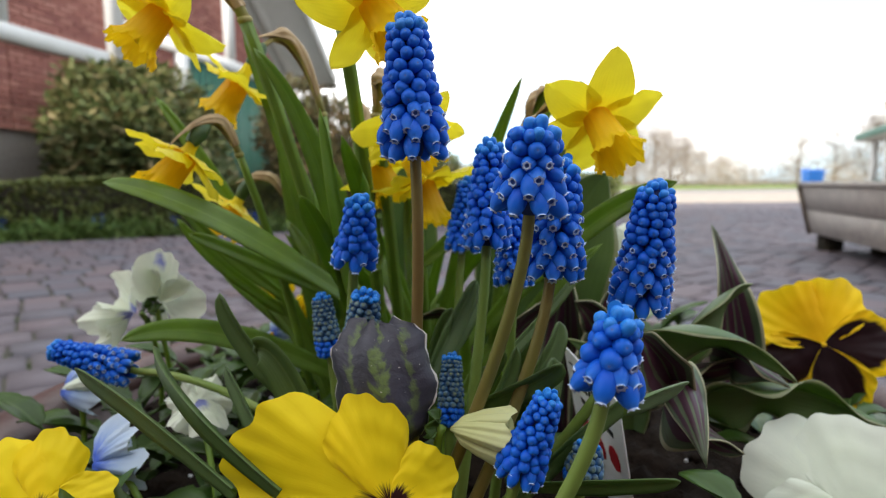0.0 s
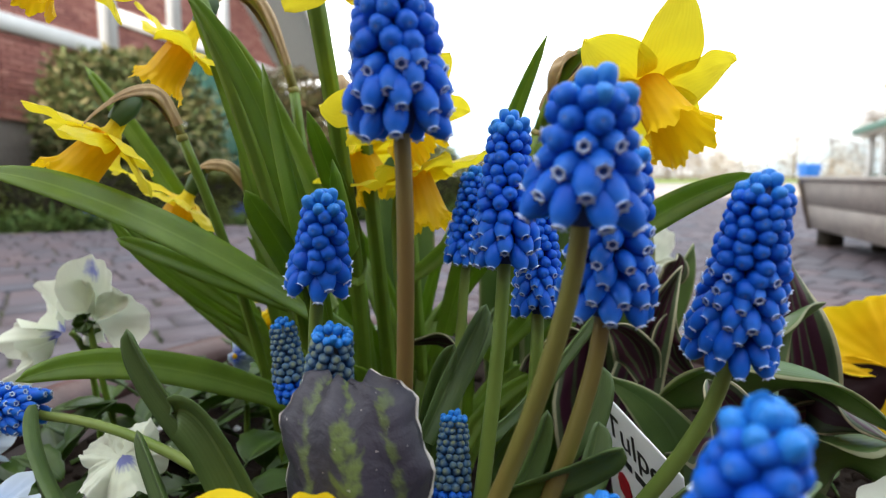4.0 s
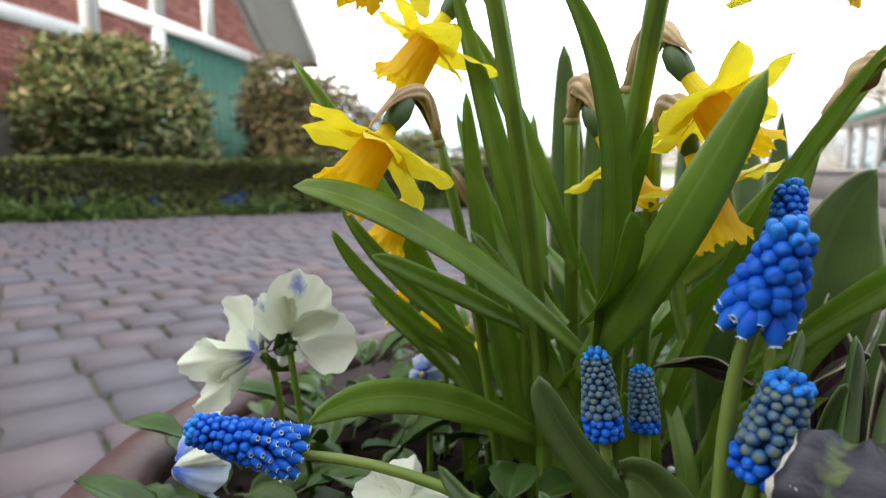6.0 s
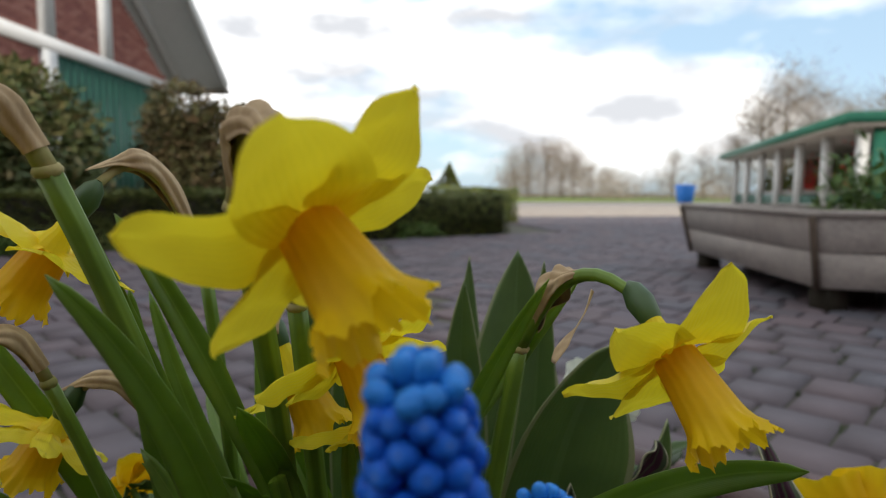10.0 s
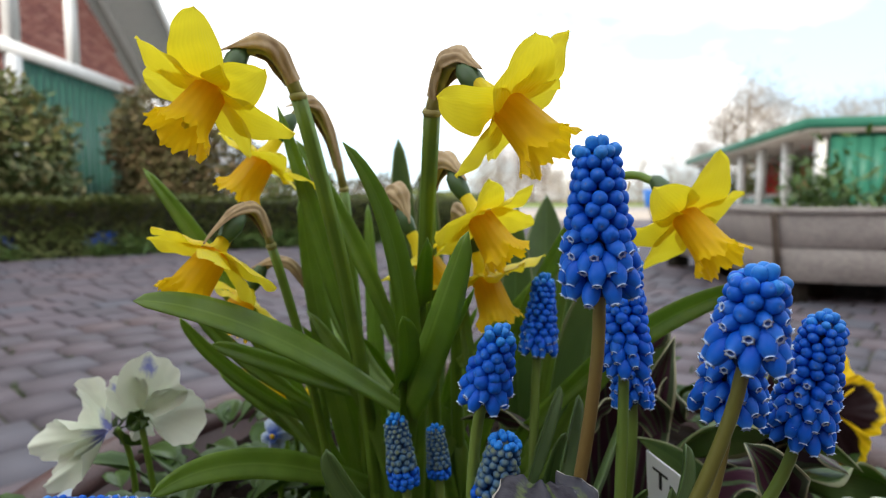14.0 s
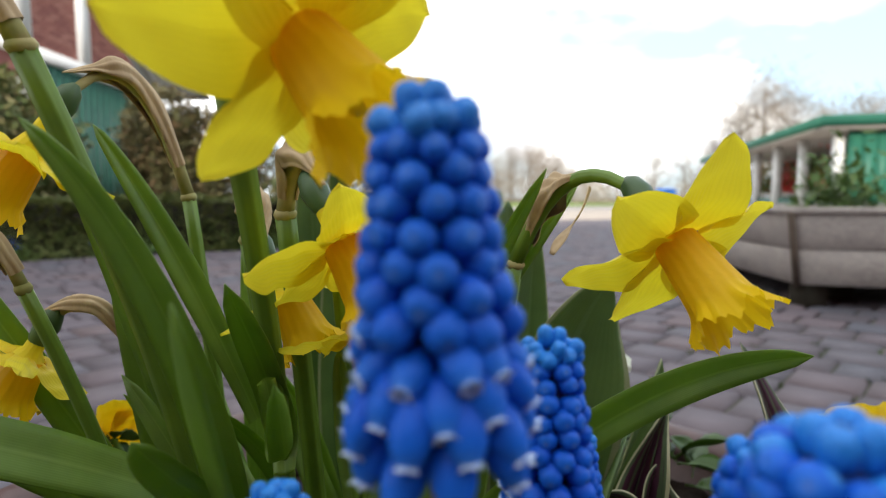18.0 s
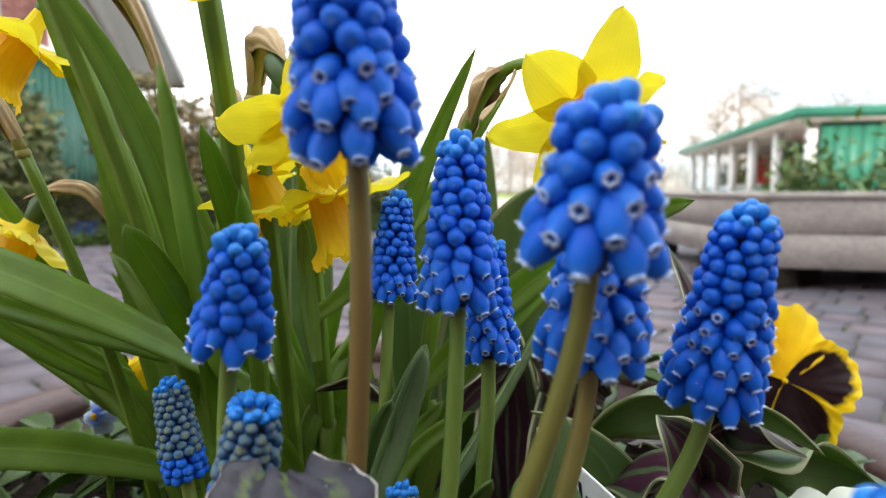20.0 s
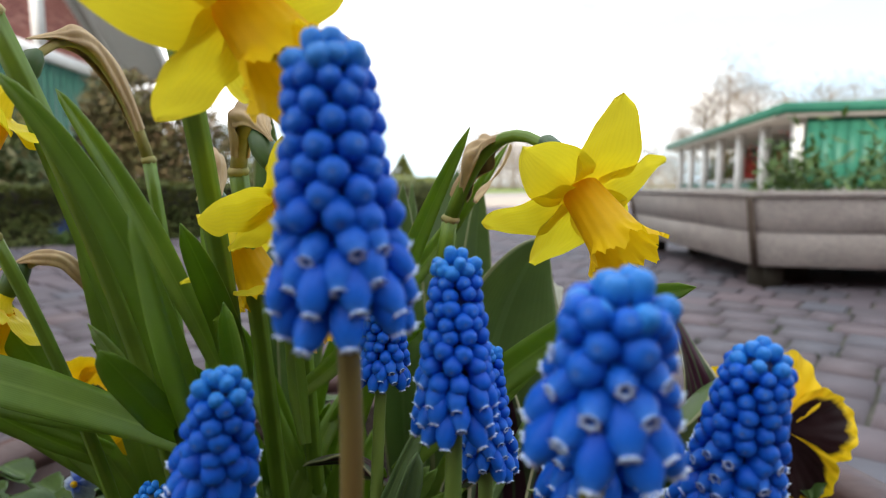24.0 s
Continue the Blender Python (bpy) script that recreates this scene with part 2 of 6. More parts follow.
def part_of(name, me, material, parent=None, label="", smooth=True):
    if not me.materials:
        for m in material if isinstance(material, (list, tuple)) else (material,):
            me.materials.append(m)
    if smooth:
        me.polygons.foreach_set("use_smooth", [True] * len(me.polygons))
    ob = new(name, me)
    if parent:
        ob.parent = parent
        ob.matrix_parent_inverse = parent.matrix_basis.inverted()
    if label:
        ob["label"] = label
    return ob


def thing(name, at, label, category, group="", kind=""):
    e = new(name)
    e.empty_display_size = 0.02
    e.matrix_basis = Matrix.Translation(at)
    return tagged(e, label, category, group, kind)


def V(*a):
    return Vector(a)


def bez(a, b, c, t):
    return a * (1 - t) ** 2 + b * 2 * t * (1 - t) + c * t * t


def sheet(fn, nu, nv, thick=0.0, mats=None):
    """A bmesh over fn(u, v) with UVs; thick: closes it into a thin solid."""
    bm = bmesh.new()
    uvl = bm.loops.layers.uv.new("UVMap")
    grid = [[fn(i / nu, j / nv) for j in range(nv + 1)] for i in range(nu + 1)]
    sides = [0.0] if not thick else [thick / 2, -thick / 2]
    layers = []
    for s in sides:
        rows = []
        for i in range(nu + 1):
            row = []
            for j in range(nv + 1):
                p = grid[i][j]
                if s:
                    du = grid[min(i + 1, nu)][j] - grid[max(i - 1, 0)][j]
                    dv = grid[i][min(j + 1, nv)] - grid[i][max(j - 1, 0)]
                    nn = du.cross(dv)
                    edge = 0.25 if i in (0, nu) or j == nv else 1.0
                    p = p + (nn.normalized() * s * edge if nn.length > 1e-12 else V(0, 0, 0))
                row.append(bm.verts.new(p))
            rows.append(row)
        layers.append(rows)

    def quad(vs, uvs):
        try:
            f = bm.faces.new(vs)
        except ValueError:
            return
        for l, q in zip(f.loops, uvs):
            l[uvl].uv = q
    for k, rows in enumerate(layers):
        for i in range(nu):
            for j in range(nv):
                vs = [rows[i][j], rows[i + 1][j], rows[i + 1][j + 1], rows[i][j + 1]]
                us = [(i / nu, j / nv), ((i + 1) / nu, j / nv), ((i + 1) / nu, (j + 1) / nv), (i / nu, (j + 1) / nv)]
                quad(vs[::-1] if k else vs, us[::-1] if k else us)
    if thick:
        a, b = layers
        for j in range(nv):
            quad([a[0][j], a[0][j + 1], b[0][j + 1], b[0][j]], [(0, j / nv), (0, (j + 1) / nv)] * 2)
            quad([a[nu][j + 1], a[nu][j], b[nu][j], b[nu][j + 1]], [(1, j / nv), (1, (j + 1) / nv)] * 2)
        for i in range(nu):
            quad([a[i][nv], a[i + 1][nv], b[i + 1][nv], b[i][nv]], [(i / nu, 1), ((i + 1) / nu, 1)] * 2)
    return bm


def tube(pts, radii, seg=10, cap=True):
    """A round tube along points, with UVs round and along."""
    bm = bmesh.new()
    uvl = bm.loops.layers.uv.new("UVMap")
    rings, ref = [], None
    for k, p in enumerate(pts):
        d = (pts[min(k + 1, len(pts) - 1)] - pts[max(k - 1, 0)]).normalized()
        if ref is None:
            ref = d.orthogonal().normalized()
        ref = (ref - d * ref.dot(d)).normalized()
        o = d.cross(ref)
        rings.append([bm.verts.new(p + (ref * math.cos(a) + o * math.sin(a)) * radii[k]) for a in (2 * math.pi * s / seg for s in range(seg))])
    for k in range(len(pts) - 1):
        for s in range(seg):
            f = bm.faces.new((rings[k][s], rings[k][(s + 1) % seg], rings[k + 1][(s + 1) % seg], rings[k + 1][s]))
            for l, q in zip(f.loops, ((s, k), (s + 1, k), (s + 1, k + 1), (s, k + 1))):
                l[uvl].uv = (q[0] / seg, q[1] / (len(pts) - 1))
    if cap:
        bm.faces.new(rings[0][::-1])
        bm.faces.new(rings[-1])
    return bm


def ribbed_tube(pts, radii, seg=20, ribs=7, depth=0.07):
    """A tube with blunt ridges along it, as on a daffodil stalk."""
    bm = tube(pts, radii, seg)
    bm.verts.ensure_lookup_table()
    for k in range(len(pts)):
        for j in range(seg):
            v = bm.verts[k * seg + j]
            v.co = pts[k] + (v.co - pts[k]) * (1 + depth * math.cos(ribs * 2 * math.pi * j / seg))
    return bm


def lathe(profile, seg=24, wobble=0.0, freq=6, phase=0.0):
    """A turned shape from (radius, height) pairs."""
    bm = bmesh.new()
    uvl = bm.loops.layers.uv.new("UVMap")
    n = len(profile)
    rings = []
    for k, (r, z) in enumerate(profile):
        rings.append([bm.verts.new((r * math.cos(a) * (1 + wobble * math.sin(freq * a + phase)), r * math.sin(a) * (1 + wobble * math.sin(freq * a + phase)), z)) for a in (2 * math.pi * s / seg for s in range(seg))])
    for k in range(n - 1):
        for s in range(seg):
            f = bm.faces.new((rings[k][s], rings[k][(s + 1) % seg], rings[k + 1][(s + 1) % seg], rings[k + 1][s]))
            for l, q in zip(f.loops, ((s, k), (s + 1, k), (s + 1, k + 1), (s, k + 1))):
                l[uvl].uv = (q[0] / seg, q[1] / (n - 1))
    return bm


def box(a, b, bevel=0.0, m=None):
    """A box between two corners, with rounded edges."""
    bm = bmesh.new()
    bmesh.ops.create_cube(bm, size=1)
    for v in bm.verts:
        v.co = V(*((a[i] + b[i]) / 2 + v.co[i] * (b[i] - a[i]) for i in range(3)))
    if bevel:
        bmesh.ops.bevel(bm, geom=bm.edges[:], offset=bevel, segments=1, affect="EDGES")
    if m:
        bm.transform(m)
    return bm


def hull_box(corners, bevel=0.0):
    """A six-sided solid from eight corners: four below, four above, both counter-clockwise."""
    bm = bmesh.new()
    v = [bm.verts.new(c) for c in corners]
    for f in ((3, 2, 1, 0), (4, 5, 6, 7), (0, 1, 5, 4), (1, 2, 6, 5), (2, 3, 7, 6), (3, 0, 4, 7)):
        bm.faces.new([v[i] for i in f])
    if bevel:
        bmesh.ops.bevel(bm, geom=bm.edges[:], offset=bevel, segments=1, affect="EDGES")
    return bm


def frame_to(origin, z, x=None):
    """A pose at origin whose z axis points along z."""
    z = Vector(z).normalized()
    x = Vector(x) if x else z.orthogonal()
    x = (x - z * x.dot(z)).normalized()
    y = z.cross(x)
    return Matrix.Translation(origin) @ Matrix((x, y, z)).transposed().to_4x4()


# ---------- ground, pot, soil ----------
POT = V(0.012, 0.30, 0.0)
bm = bmesh.new()
bmesh.ops.create_grid(bm, x_segments=8, y_segments=8, size=400)
ground = part("ground", bm, M_GROUND)
tagged(ground, "bare sandy ground under the paving", "ground", kind="structure")

pot = thing("plant_pot", POT, "large round dark brown glazed plant pot with thick rim", "plant pot")
o = part("body", lathe([(0.001, 0.004), (0.155, 0.004), (0.165, 0.02), (0.19, 0.15), (0.218, 0.3), (0.226, 0.372), (0.216, 0.372), (0.21, 0.33), (0.001, 0.33)], 64), M_POT, pot)
o.location = POT
o = part("rim", lathe([(0.230 + 0.015 * math.cos(a), 0.376 + 0.012 * math.sin(a)) for a in [2 * math.pi * k / 14 for k in range(15)]], 96), M_POT, pot, "thick rounded brown rim")
o.location = POT
for c in pot.children:
    c.matrix_parent_inverse = Matrix.Translation(-POT)


def soil_z(x, y):
    r = math.hypot(x - POT.x, y - POT.y) / 0.212
    return 0.361 + 0.013 * max(0.0, 1 - r * r) + 0.008 * noise.noise((x * 60, y * 60, 0)) + 0.005 * noise.noise((x * 190, y * 190, 3))


def soil_fn(u, v):
    a, r = u * 2 * math.pi, v * 0.212
    x, y = POT.x + r * math.cos(a), POT.y + r * math.sin(a)
    return V(x, y, soil_z(x, y))


soil = part("soil", sheet(soil_fn, 110, 50), M_SOIL)
tagged(soil, "dark crumbly potting soil filling the pot", "soil", kind="stuff")


# ---------- plant builders ----------
def strap(base, mid, tip, width, fold=0.25, thick=0.0009, twist=0.0, side=None, nv=22, blunt=0.75, nu=6, lit=-0.5):
    """A long leaf along a bend through mid, channelled across, narrowing to a blunt tip."""
    base, mid, tip = Vector(base), Vector(mid), Vector(tip)
    ctrl = mid * 2 - (base + tip) / 2
    flat = Vector(side) if side else V(0, 1, lit).cross(tip - base)
    if flat.length < 1e-6:
        flat = V(1, 0, 0)

    def fn(u, v):
        p = bez(base, ctrl, tip, v)
        d = (bez(base, ctrl, tip, min(1, v + 0.02)) - bez(base, ctrl, tip, max(0, v - 0.02))).normalized()
        s = (flat - d * flat.dot(d)).normalized()
        if twist:
            s = Matrix.Rotation(twist * v, 3, d) @ s
        up = s.cross(d)
        w = width * (0.6 + 0.4 * min(1, v * 2.5)) * (max(0.0, 1 - max(0.0, (v - blunt) / (1.0001 - blunt)) ** 2.2)) ** 0.5
        w *= 1 - 0.42 * max(0.0, v - 0.35)
        x = (u - 0.5) * w
        return p + s * x + up * fold * (1.4 * abs(u - 0.5) - 0.2) * w
    return sheet(fn, nu, nv, thick)


def leaf(parent, base, mid, tip, width, mat=M_LEAF, fold=0.2, twist=0.0, side=None, blunt=0.75, thick=0.0009, label="", name="leaf"):
    return part(name, strap(base, mid, tip, width, fold, thick, twist, side, blunt=blunt, lit=-0.5 if mat is M_LEAF else 0.5), mat, parent, label)


def bud_mesh():
    """A closed floret: a squat bead with a small puckered tip."""
    return lathe([(0.0002, 0.0), (0.28, 0.06), (0.43, 0.24), (0.48, 0.48), (0.45, 0.7), (0.35, 0.88), (0.2, 0.965), (0.09, 0.975), (0.0005, 0.95)], 12, 0.03, 3)


def floret_mesh():
    """An urn-shaped floret: plump body, pinched mouth, six small pale teeth."""
    seg = 12
    bm = lathe([(0.0005, 0.0), (0.17, 0.02), (0.33, 0.11), (0.44, 0.29), (0.47, 0.5), (0.44, 0.68), (0.345, 0.83), (0.25, 0.92), (0.205, 0.955)], seg, 0.025, 6)
    outer, inner, deep = [], [], []
    bm.verts.ensure_lookup_table()
    ring = list(bm.verts)[-seg:]
    for s in range(seg):
        a = 2 * math.pi * s / seg
        c, q = math.cos(a), math.sin(a)
        o = 0.305 if s % 2 == 0 else 0.23
        outer.append(bm.verts.new((o * c, o * q, 1.02 if s % 2 == 0 else 0.985)))
        inner.append(bm.verts.new((0.135 * c, 0.135 * q, 0.965)))
        deep.append(bm.verts.new((0.09 * c, 0.09 * q, 0.84)))
    for s in range(seg):
        t = (s + 1) % seg
        for q, mi in (((ring[s], ring[t], outer[t], outer[s]), 1), ((outer[s], outer[t], inner[t], inner[s]), 1), ((inner[s], inner[t], deep[t], deep[s]), 2)):
            f = bm.faces.new(q)
            f.material_index = mi
    f = bm.faces.new(deep)
    f.material_index = 2
    return bm


def shared(name, bm, mats):
    me = bpy.data.meshes.new(name)
    bm.to_mesh(me)
    bm.free()
    for m in mats:
        me.materials.append(m)
    me.polygons.foreach_set("use_smooth", [True] * len(me.polygons))
    return me


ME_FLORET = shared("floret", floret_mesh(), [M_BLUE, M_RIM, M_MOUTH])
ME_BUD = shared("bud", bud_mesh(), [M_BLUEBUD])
ME_YOUNG = shared("young_bud", bud_mesh(), [M_BUD])
ME_TOP = shared("top_bud", bud_mesh(), [M_TOPBUD])


def muscari(base, neck, top, width, seed=0, young=False, open_to=0.45, stem_r=0.0017, green=False, label="", floret=1.0, taper=0.5, bend=None):
    """A grape hyacinth: a bent stalk and a spike of florets set in staggered rings that narrow towards the tip."""
    rng = random.Random(seed)
    base, neck, top = Vector(base), Vector(neck), Vector(top)
    t = thing("grape_hyacinth", base, label or "blue grape hyacinth spike on a bare stalk in the pot", "flower", "grape hyacinths in the pot")
    axis = top - neck
    length, ax = axis.length, axis.normalized()
    ctrl = Vector(bend) if bend else neck - ax * (neck - base).length * 0.25
    pts = [bez(base, ctrl, neck, k / 12) for k in range(13)] + [neck + axis * 0.5, neck + axis * 0.9]
    part("stalk", tube(pts, [stem_r * (1.15 - 0.02 * k) for k in range(13)] + [stem_r * 0.7, stem_r * 0.4], 12), M_MSTEM_G if green or young else M_MSTEM, t)
    ref = ax.orthogonal().normalized()
    oth = ax.cross(ref)

    def put(me, name, org, way, sx, sz):
        ob = new(name, me)
        ob.parent = t
        ob.matrix_parent_inverse = t.matrix_basis.inverted()
        ob.matrix_basis = frame_to(org, way, ax) @ Matrix.Diagonal((sx, sx, sz, 1))
    big = width * (0.262 if not young else 0.25) * floret
    # added filler core; on open spikes its colour stands for shade between florets
    part("core", tube([neck + axis * q for q in (0.06, 0.3, 0.7, 0.93)], [width * q for q in (0.10, 0.24, 0.19, 0.08)], 10), M_BUD if young else M_GAPSHADE, t)
    run, ring, turn = big * 0.55, 0, rng.uniform(0, 6.28)
    while run < length - big * 0.7:
        f = run / length
        size = big * (1 - 0.42 * f ** 1.3)
        rad = width / 2 * (0.86 + 0.14 * min(1.0, f / 0.18)) * (1 - taper * f ** 1.35)
        n = max(5, int(round(2 * math.pi * (rad - size * 0.35) / (size * (1.0 if not young else 0.95)))))
        turn += math.pi / n + rng.uniform(-0.06, 0.06)
        for i in range(n):
            a = turn + 2 * math.pi * i / n + rng.uniform(-0.16, 0.16)
            d = ref * math.cos(a) + oth * math.sin(a)
            edge = open_to + rng.uniform(-0.07, 0.07)
            tilt = (-1.2 + 1.9 * f + rng.uniform(-0.2, 0.2)) if not young else (-0.3 + 1.2 * f)
            is_open = f < edge and not young
            s = size * rng.uniform(0.93, 1.08)
            long = s * (1.5 - 0.26 * f / max(edge, 0.05) if is_open else 1.12 if f < edge + 0.2 else 0.98)
            way = (d * math.cos(tilt) + ax * math.sin(tilt)).normalized()
            tipp = neck + ax * (run - 0.35 * s * math.cos(tilt) * (1 - f) + rng.uniform(-0.1, 0.1) * s) + d * rad * rng.uniform(0.95, 1.04)
            me = ME_TOP if f > 0.88 else (ME_YOUNG if f > 0.25 else ME_BUD) if young else ME_FLORET if is_open else ME_BUD
            put(me, "bud" if young else "floret", tipp - way * long, way, s * (0.93 if is_open else 1.0), long)
        run += size * 0.74
        ring += 1
    end = width / 2 * (1 - taper)
    for n, out, low, lean in ((6, 0.78, 0.95, 0.7), (4, 0.4, 0.6, 0.3), (1, 0.0, 0.35, 0.0)):
        for i in range(n):
            a = turn + i * 2 * math.pi / n + n
            d = ref * math.cos(a) + oth * math.sin(a)
            s = big * rng.uniform(0.55, 0.66)
            put(ME_TOP, "bud" if young else "floret", top - ax * (big * low + s * 0.5) + d * max(0.0, end * out - s * 0.3), ax + d * lean, s, s * rng.uniform(1.0, 1.35))
    return t


ME_STAMEN = shared("stamen", lathe([(0.0003, 0.0), (0.0003, 0.007), (0.0008, 0.008), (0.0009, 0.011), (0.0003, 0.0125), (0.0001, 0.0126)], 6), [M_DAF])
ME_PISTIL = shared("pistil", lathe([(0.0005, 0.0), (0.0005, 0.012), (0.0012, 0.0135), (0.0008, 0.0145), (0.0001, 0.0146)], 6), [M_DAF])


def daffodil(base, node, centre, axis, length, petals, seed=0, spathe=True, bend=None, label="", stalk_r=0.0028, arch=0.022, green_neck=False, wide=1.0, back=None, tip=None, tail=None):
    """A small daffodil: stalk up to the node, drooping neck with a dry sheath, ovary, petals and a ruffled trumpet.
    petals: for each its angle round the axis in degrees, its reach and how far its tip lies forward, in millimetres."""
    rng = random.Random(seed)
    base, node, centre, face = Vector(base), Vector(node), Vector(centre), Vector(axis).normalized()
    t = thing("daffodil", base, label or "small yellow daffodil with an orange-yellow trumpet", "flower", "daffodils in the pot")
    sd = (node - base)
    ctrl = Vector(bend) if bend else base + sd * 0.5 + V(0, 0, 0.01)
    part("stalk", ribbed_tube([bez(base, ctrl, node, k / 14) for k in range(15)], [stalk_r * (1.1 - 0.012 * k) for k in range(15)]), M_STALK, t)
    part("joint", tube([node - sd.normalized() * 0.0012, node, node + sd.normalized() * 0.0012], [stalk_r * 0.95, stalk_r * 1.12, stalk_r * 0.9], 12), M_NECK, t, "brownish ring where the neck leaves the stalk")
    reach = 0.0245
    back = Vector(back) if back else centre - face * reach * 0.62
    ctrl = node * 0.55 + back * 0.45 + V(0, 0, arch)
    part("neck", tube([bez(node, ctrl, back, k / 10) for k in range(11)], [stalk_r * (0.86 - 0.035 * k) for k in range(11)], 10), M_STALK if green_neck else M_NECK, t, "arched green neck" if green_neck else "drying brownish neck")
    if spathe:
        hold = 0.42 if green_neck else 0.66
        ridge = bez(node, ctrl, back, hold)
        ahead = (bez(node, ctrl, back, hold + 0.08) - bez(node, ctrl, back, hold - 0.08)).normalized()
        end = Vector(tip) if tip else ridge + ahead * 0.0125 + V(0, 0, -0.0015)
        rise = ctrl - (node + back) / 2

        def fn(u, v):
            along = lambda q: bez(node, ctrl, back, 0.1 + (hold - 0.1) * q / 0.5) if q < 0.5 else bez(ridge, ridge + ahead * (end - ridge).length * 0.5, end, (q - 0.5) / 0.5)
            p, d = along(v), (along(min(1, v + 0.06)) - along(max(0, v - 0.06))).normalized()
            o = (rise - d * rise.dot(d)).normalized()
            side = d.cross(o)
            a = (u - 0.5) * 2 * (2.7 - 1.5 * v + 0.25 * noise.noise((v * 5, seed, 2)))
            r = stalk_r * (0.95 + 0.75 * math.sin(math.pi * min(1, v * 1.1)) ** 1.5) * (1 - max(0, v - 0.55) / 0.45 * 0.85)
            r *= 1 + 0.09 * math.sin(u * 32 + 3 * noise.noise((v * 4, seed, 0))) + 0.28 * noise.noise((u * 3, v * 5, seed * 1.7))
            if green_neck:
                r *= 0.85 + 0.22 * math.sin(2 * a + v * 17)
            return p + (side * math.sin(a) + o * math.cos(a)) * r
        part("spathe", sheet(fn, 34, 26, 0.00025), M_DRY, t, "papery dry brown sheath")
    if tail:
        top, low = Vector(tail[0]), Vector(tail[1])
        across = (low - top).cross(V(0, 1, 0)).normalized()

        def strip(u, v):
            a = 0.6 + 1.6 * v + 0.5 * noise.noise((v * 3, seed, 5))
            w = 0.0034 * math.sin(math.pi * (0.12 + 0.8 * v)) ** 0.7
            return top.lerp(low, v) + (across * math.cos(a) + V(0, 1, 0) * math.sin(a)) * (u - 0.5) * w + across * 0.0008 * math.sin(v * 5) + V(0, 0.0006 * noise.noise((u * 3, v * 6, seed)), 0)
        part("sheath_tail", sheet(strip, 6, 20, 0.0003), M_DRY, t, "dangling strip of dry sheath")
    o = part("ovary", lathe([(0.0008, 0), (0.0026, 0.002), (0.0035, 0.006), (0.0028, 0.0105), (0.0022, 0.012)], 14), M_OVARY, t, "plump dark green ovary")
    o.matrix_basis = frame_to(back - face * 0.006, face)
    gap = (centre - back).length
    o = part("tube", lathe([(0.0022, 0), (0.0026, gap * 0.45), (0.0044, gap - 0.003)], 14), M_DAF, t)
    o.matrix_basis = frame_to(back + (centre - back).normalized() * 0.003, centre - back)
    m = frame_to(centre, face, V(0, 0, 1).cross(face))
    for k, (ang, out, ahead) in enumerate(petals):
        ln, fwd = out / 1000, ahead / 1000
        wd = ln * rng.uniform(0.61, 0.70) * wide
        curl, tw, pt = rng.uniform(-0.12, 0.16), rng.uniform(-0.22, 0.22), rng.uniform(0.0, 0.12)
        p1, p2 = rng.uniform(0, 6), rng.uniform(0, 6)

        def fn(u, v, ln=ln, wd=wd, fwd=fwd, curl=curl, tw=tw, pt=pt, p1=p1, p2=p2):
            w = wd * (math.sin(math.pi * (0.13 + 0.87 * v) ** 0.92) ** 0.58 if v < 0.999 else 0.0) * (1 - pt * v)
            x = (u - 0.5) * w
            r = 0.0035 + (ln - 0.0035) * v
            keel = -0.0006 * math.exp(-((u - 0.5) / 0.09) ** 2) * (1 - 0.6 * v)
            edge = (2 * abs(u - 0.5)) ** 3
            z = fwd * v ** 1.3 + curl * ln * v * (1 - v) + 0.3 * x * x / wd * 2 + tw * x * v + keel + edge * 0.0007 * math.sin(v * 9 + p1 + (2 if u > 0.5 else 0)) + 0.0003 * math.sin(v * 17 + u * 7 + p2)
            return V(r, x, z)
        o = part("petal", sheet(fn, 14, 18), M_DAF, t)
        o.matrix_basis = m @ Matrix.Rotation(radians(ang), 4, "Z") @ Matrix.Translation((0, 0, 0.0004 if k % 2 else -0.0006))

    def cup(u, v):
        a = u * 2 * math.pi
        r = 0.0050 + 0.0022 * v + 0.0020 * (max(0, v - 0.72) / 0.28) ** 1.6
        ruff = max(0, v - 0.66) / 0.34
        r *= 1 + 0.07 * ruff * math.sin(6 * a + seed) + 0.05 * ruff * ruff * math.sin(17 * a + seed * 2) + 0.03 * ruff * ruff * math.sin(31 * a + seed) + 0.015 * math.sin(6 * a) * min(1, v * 4)
        z = length * v + 0.0012 * ruff * math.sin(5 * a + seed) + 0.0008 * ruff * math.sin(13 * a + seed) + 0.0006 * ruff * ruff * math.sin(29 * a)
        return V(r * math.cos(a), r * math.sin(a), z)
    o = part("trumpet", sheet(cup, 90, 20), M_TRUMPET, t, "ruffled orange-yellow trumpet")
    o.matrix_basis = m
    for k in range(6):
        o = part_of("stamen", ME_STAMEN, M_DAF, t)
        o.matrix_basis = m @ Matrix.Rotation(k * math.pi / 3 + 0.3, 4, "Z") @ Matrix.Translation((0.0013, 0, 0))
    o = part_of("pistil", ME_PISTIL, M_DAF, t)
    o.matrix_basis = m
    return t


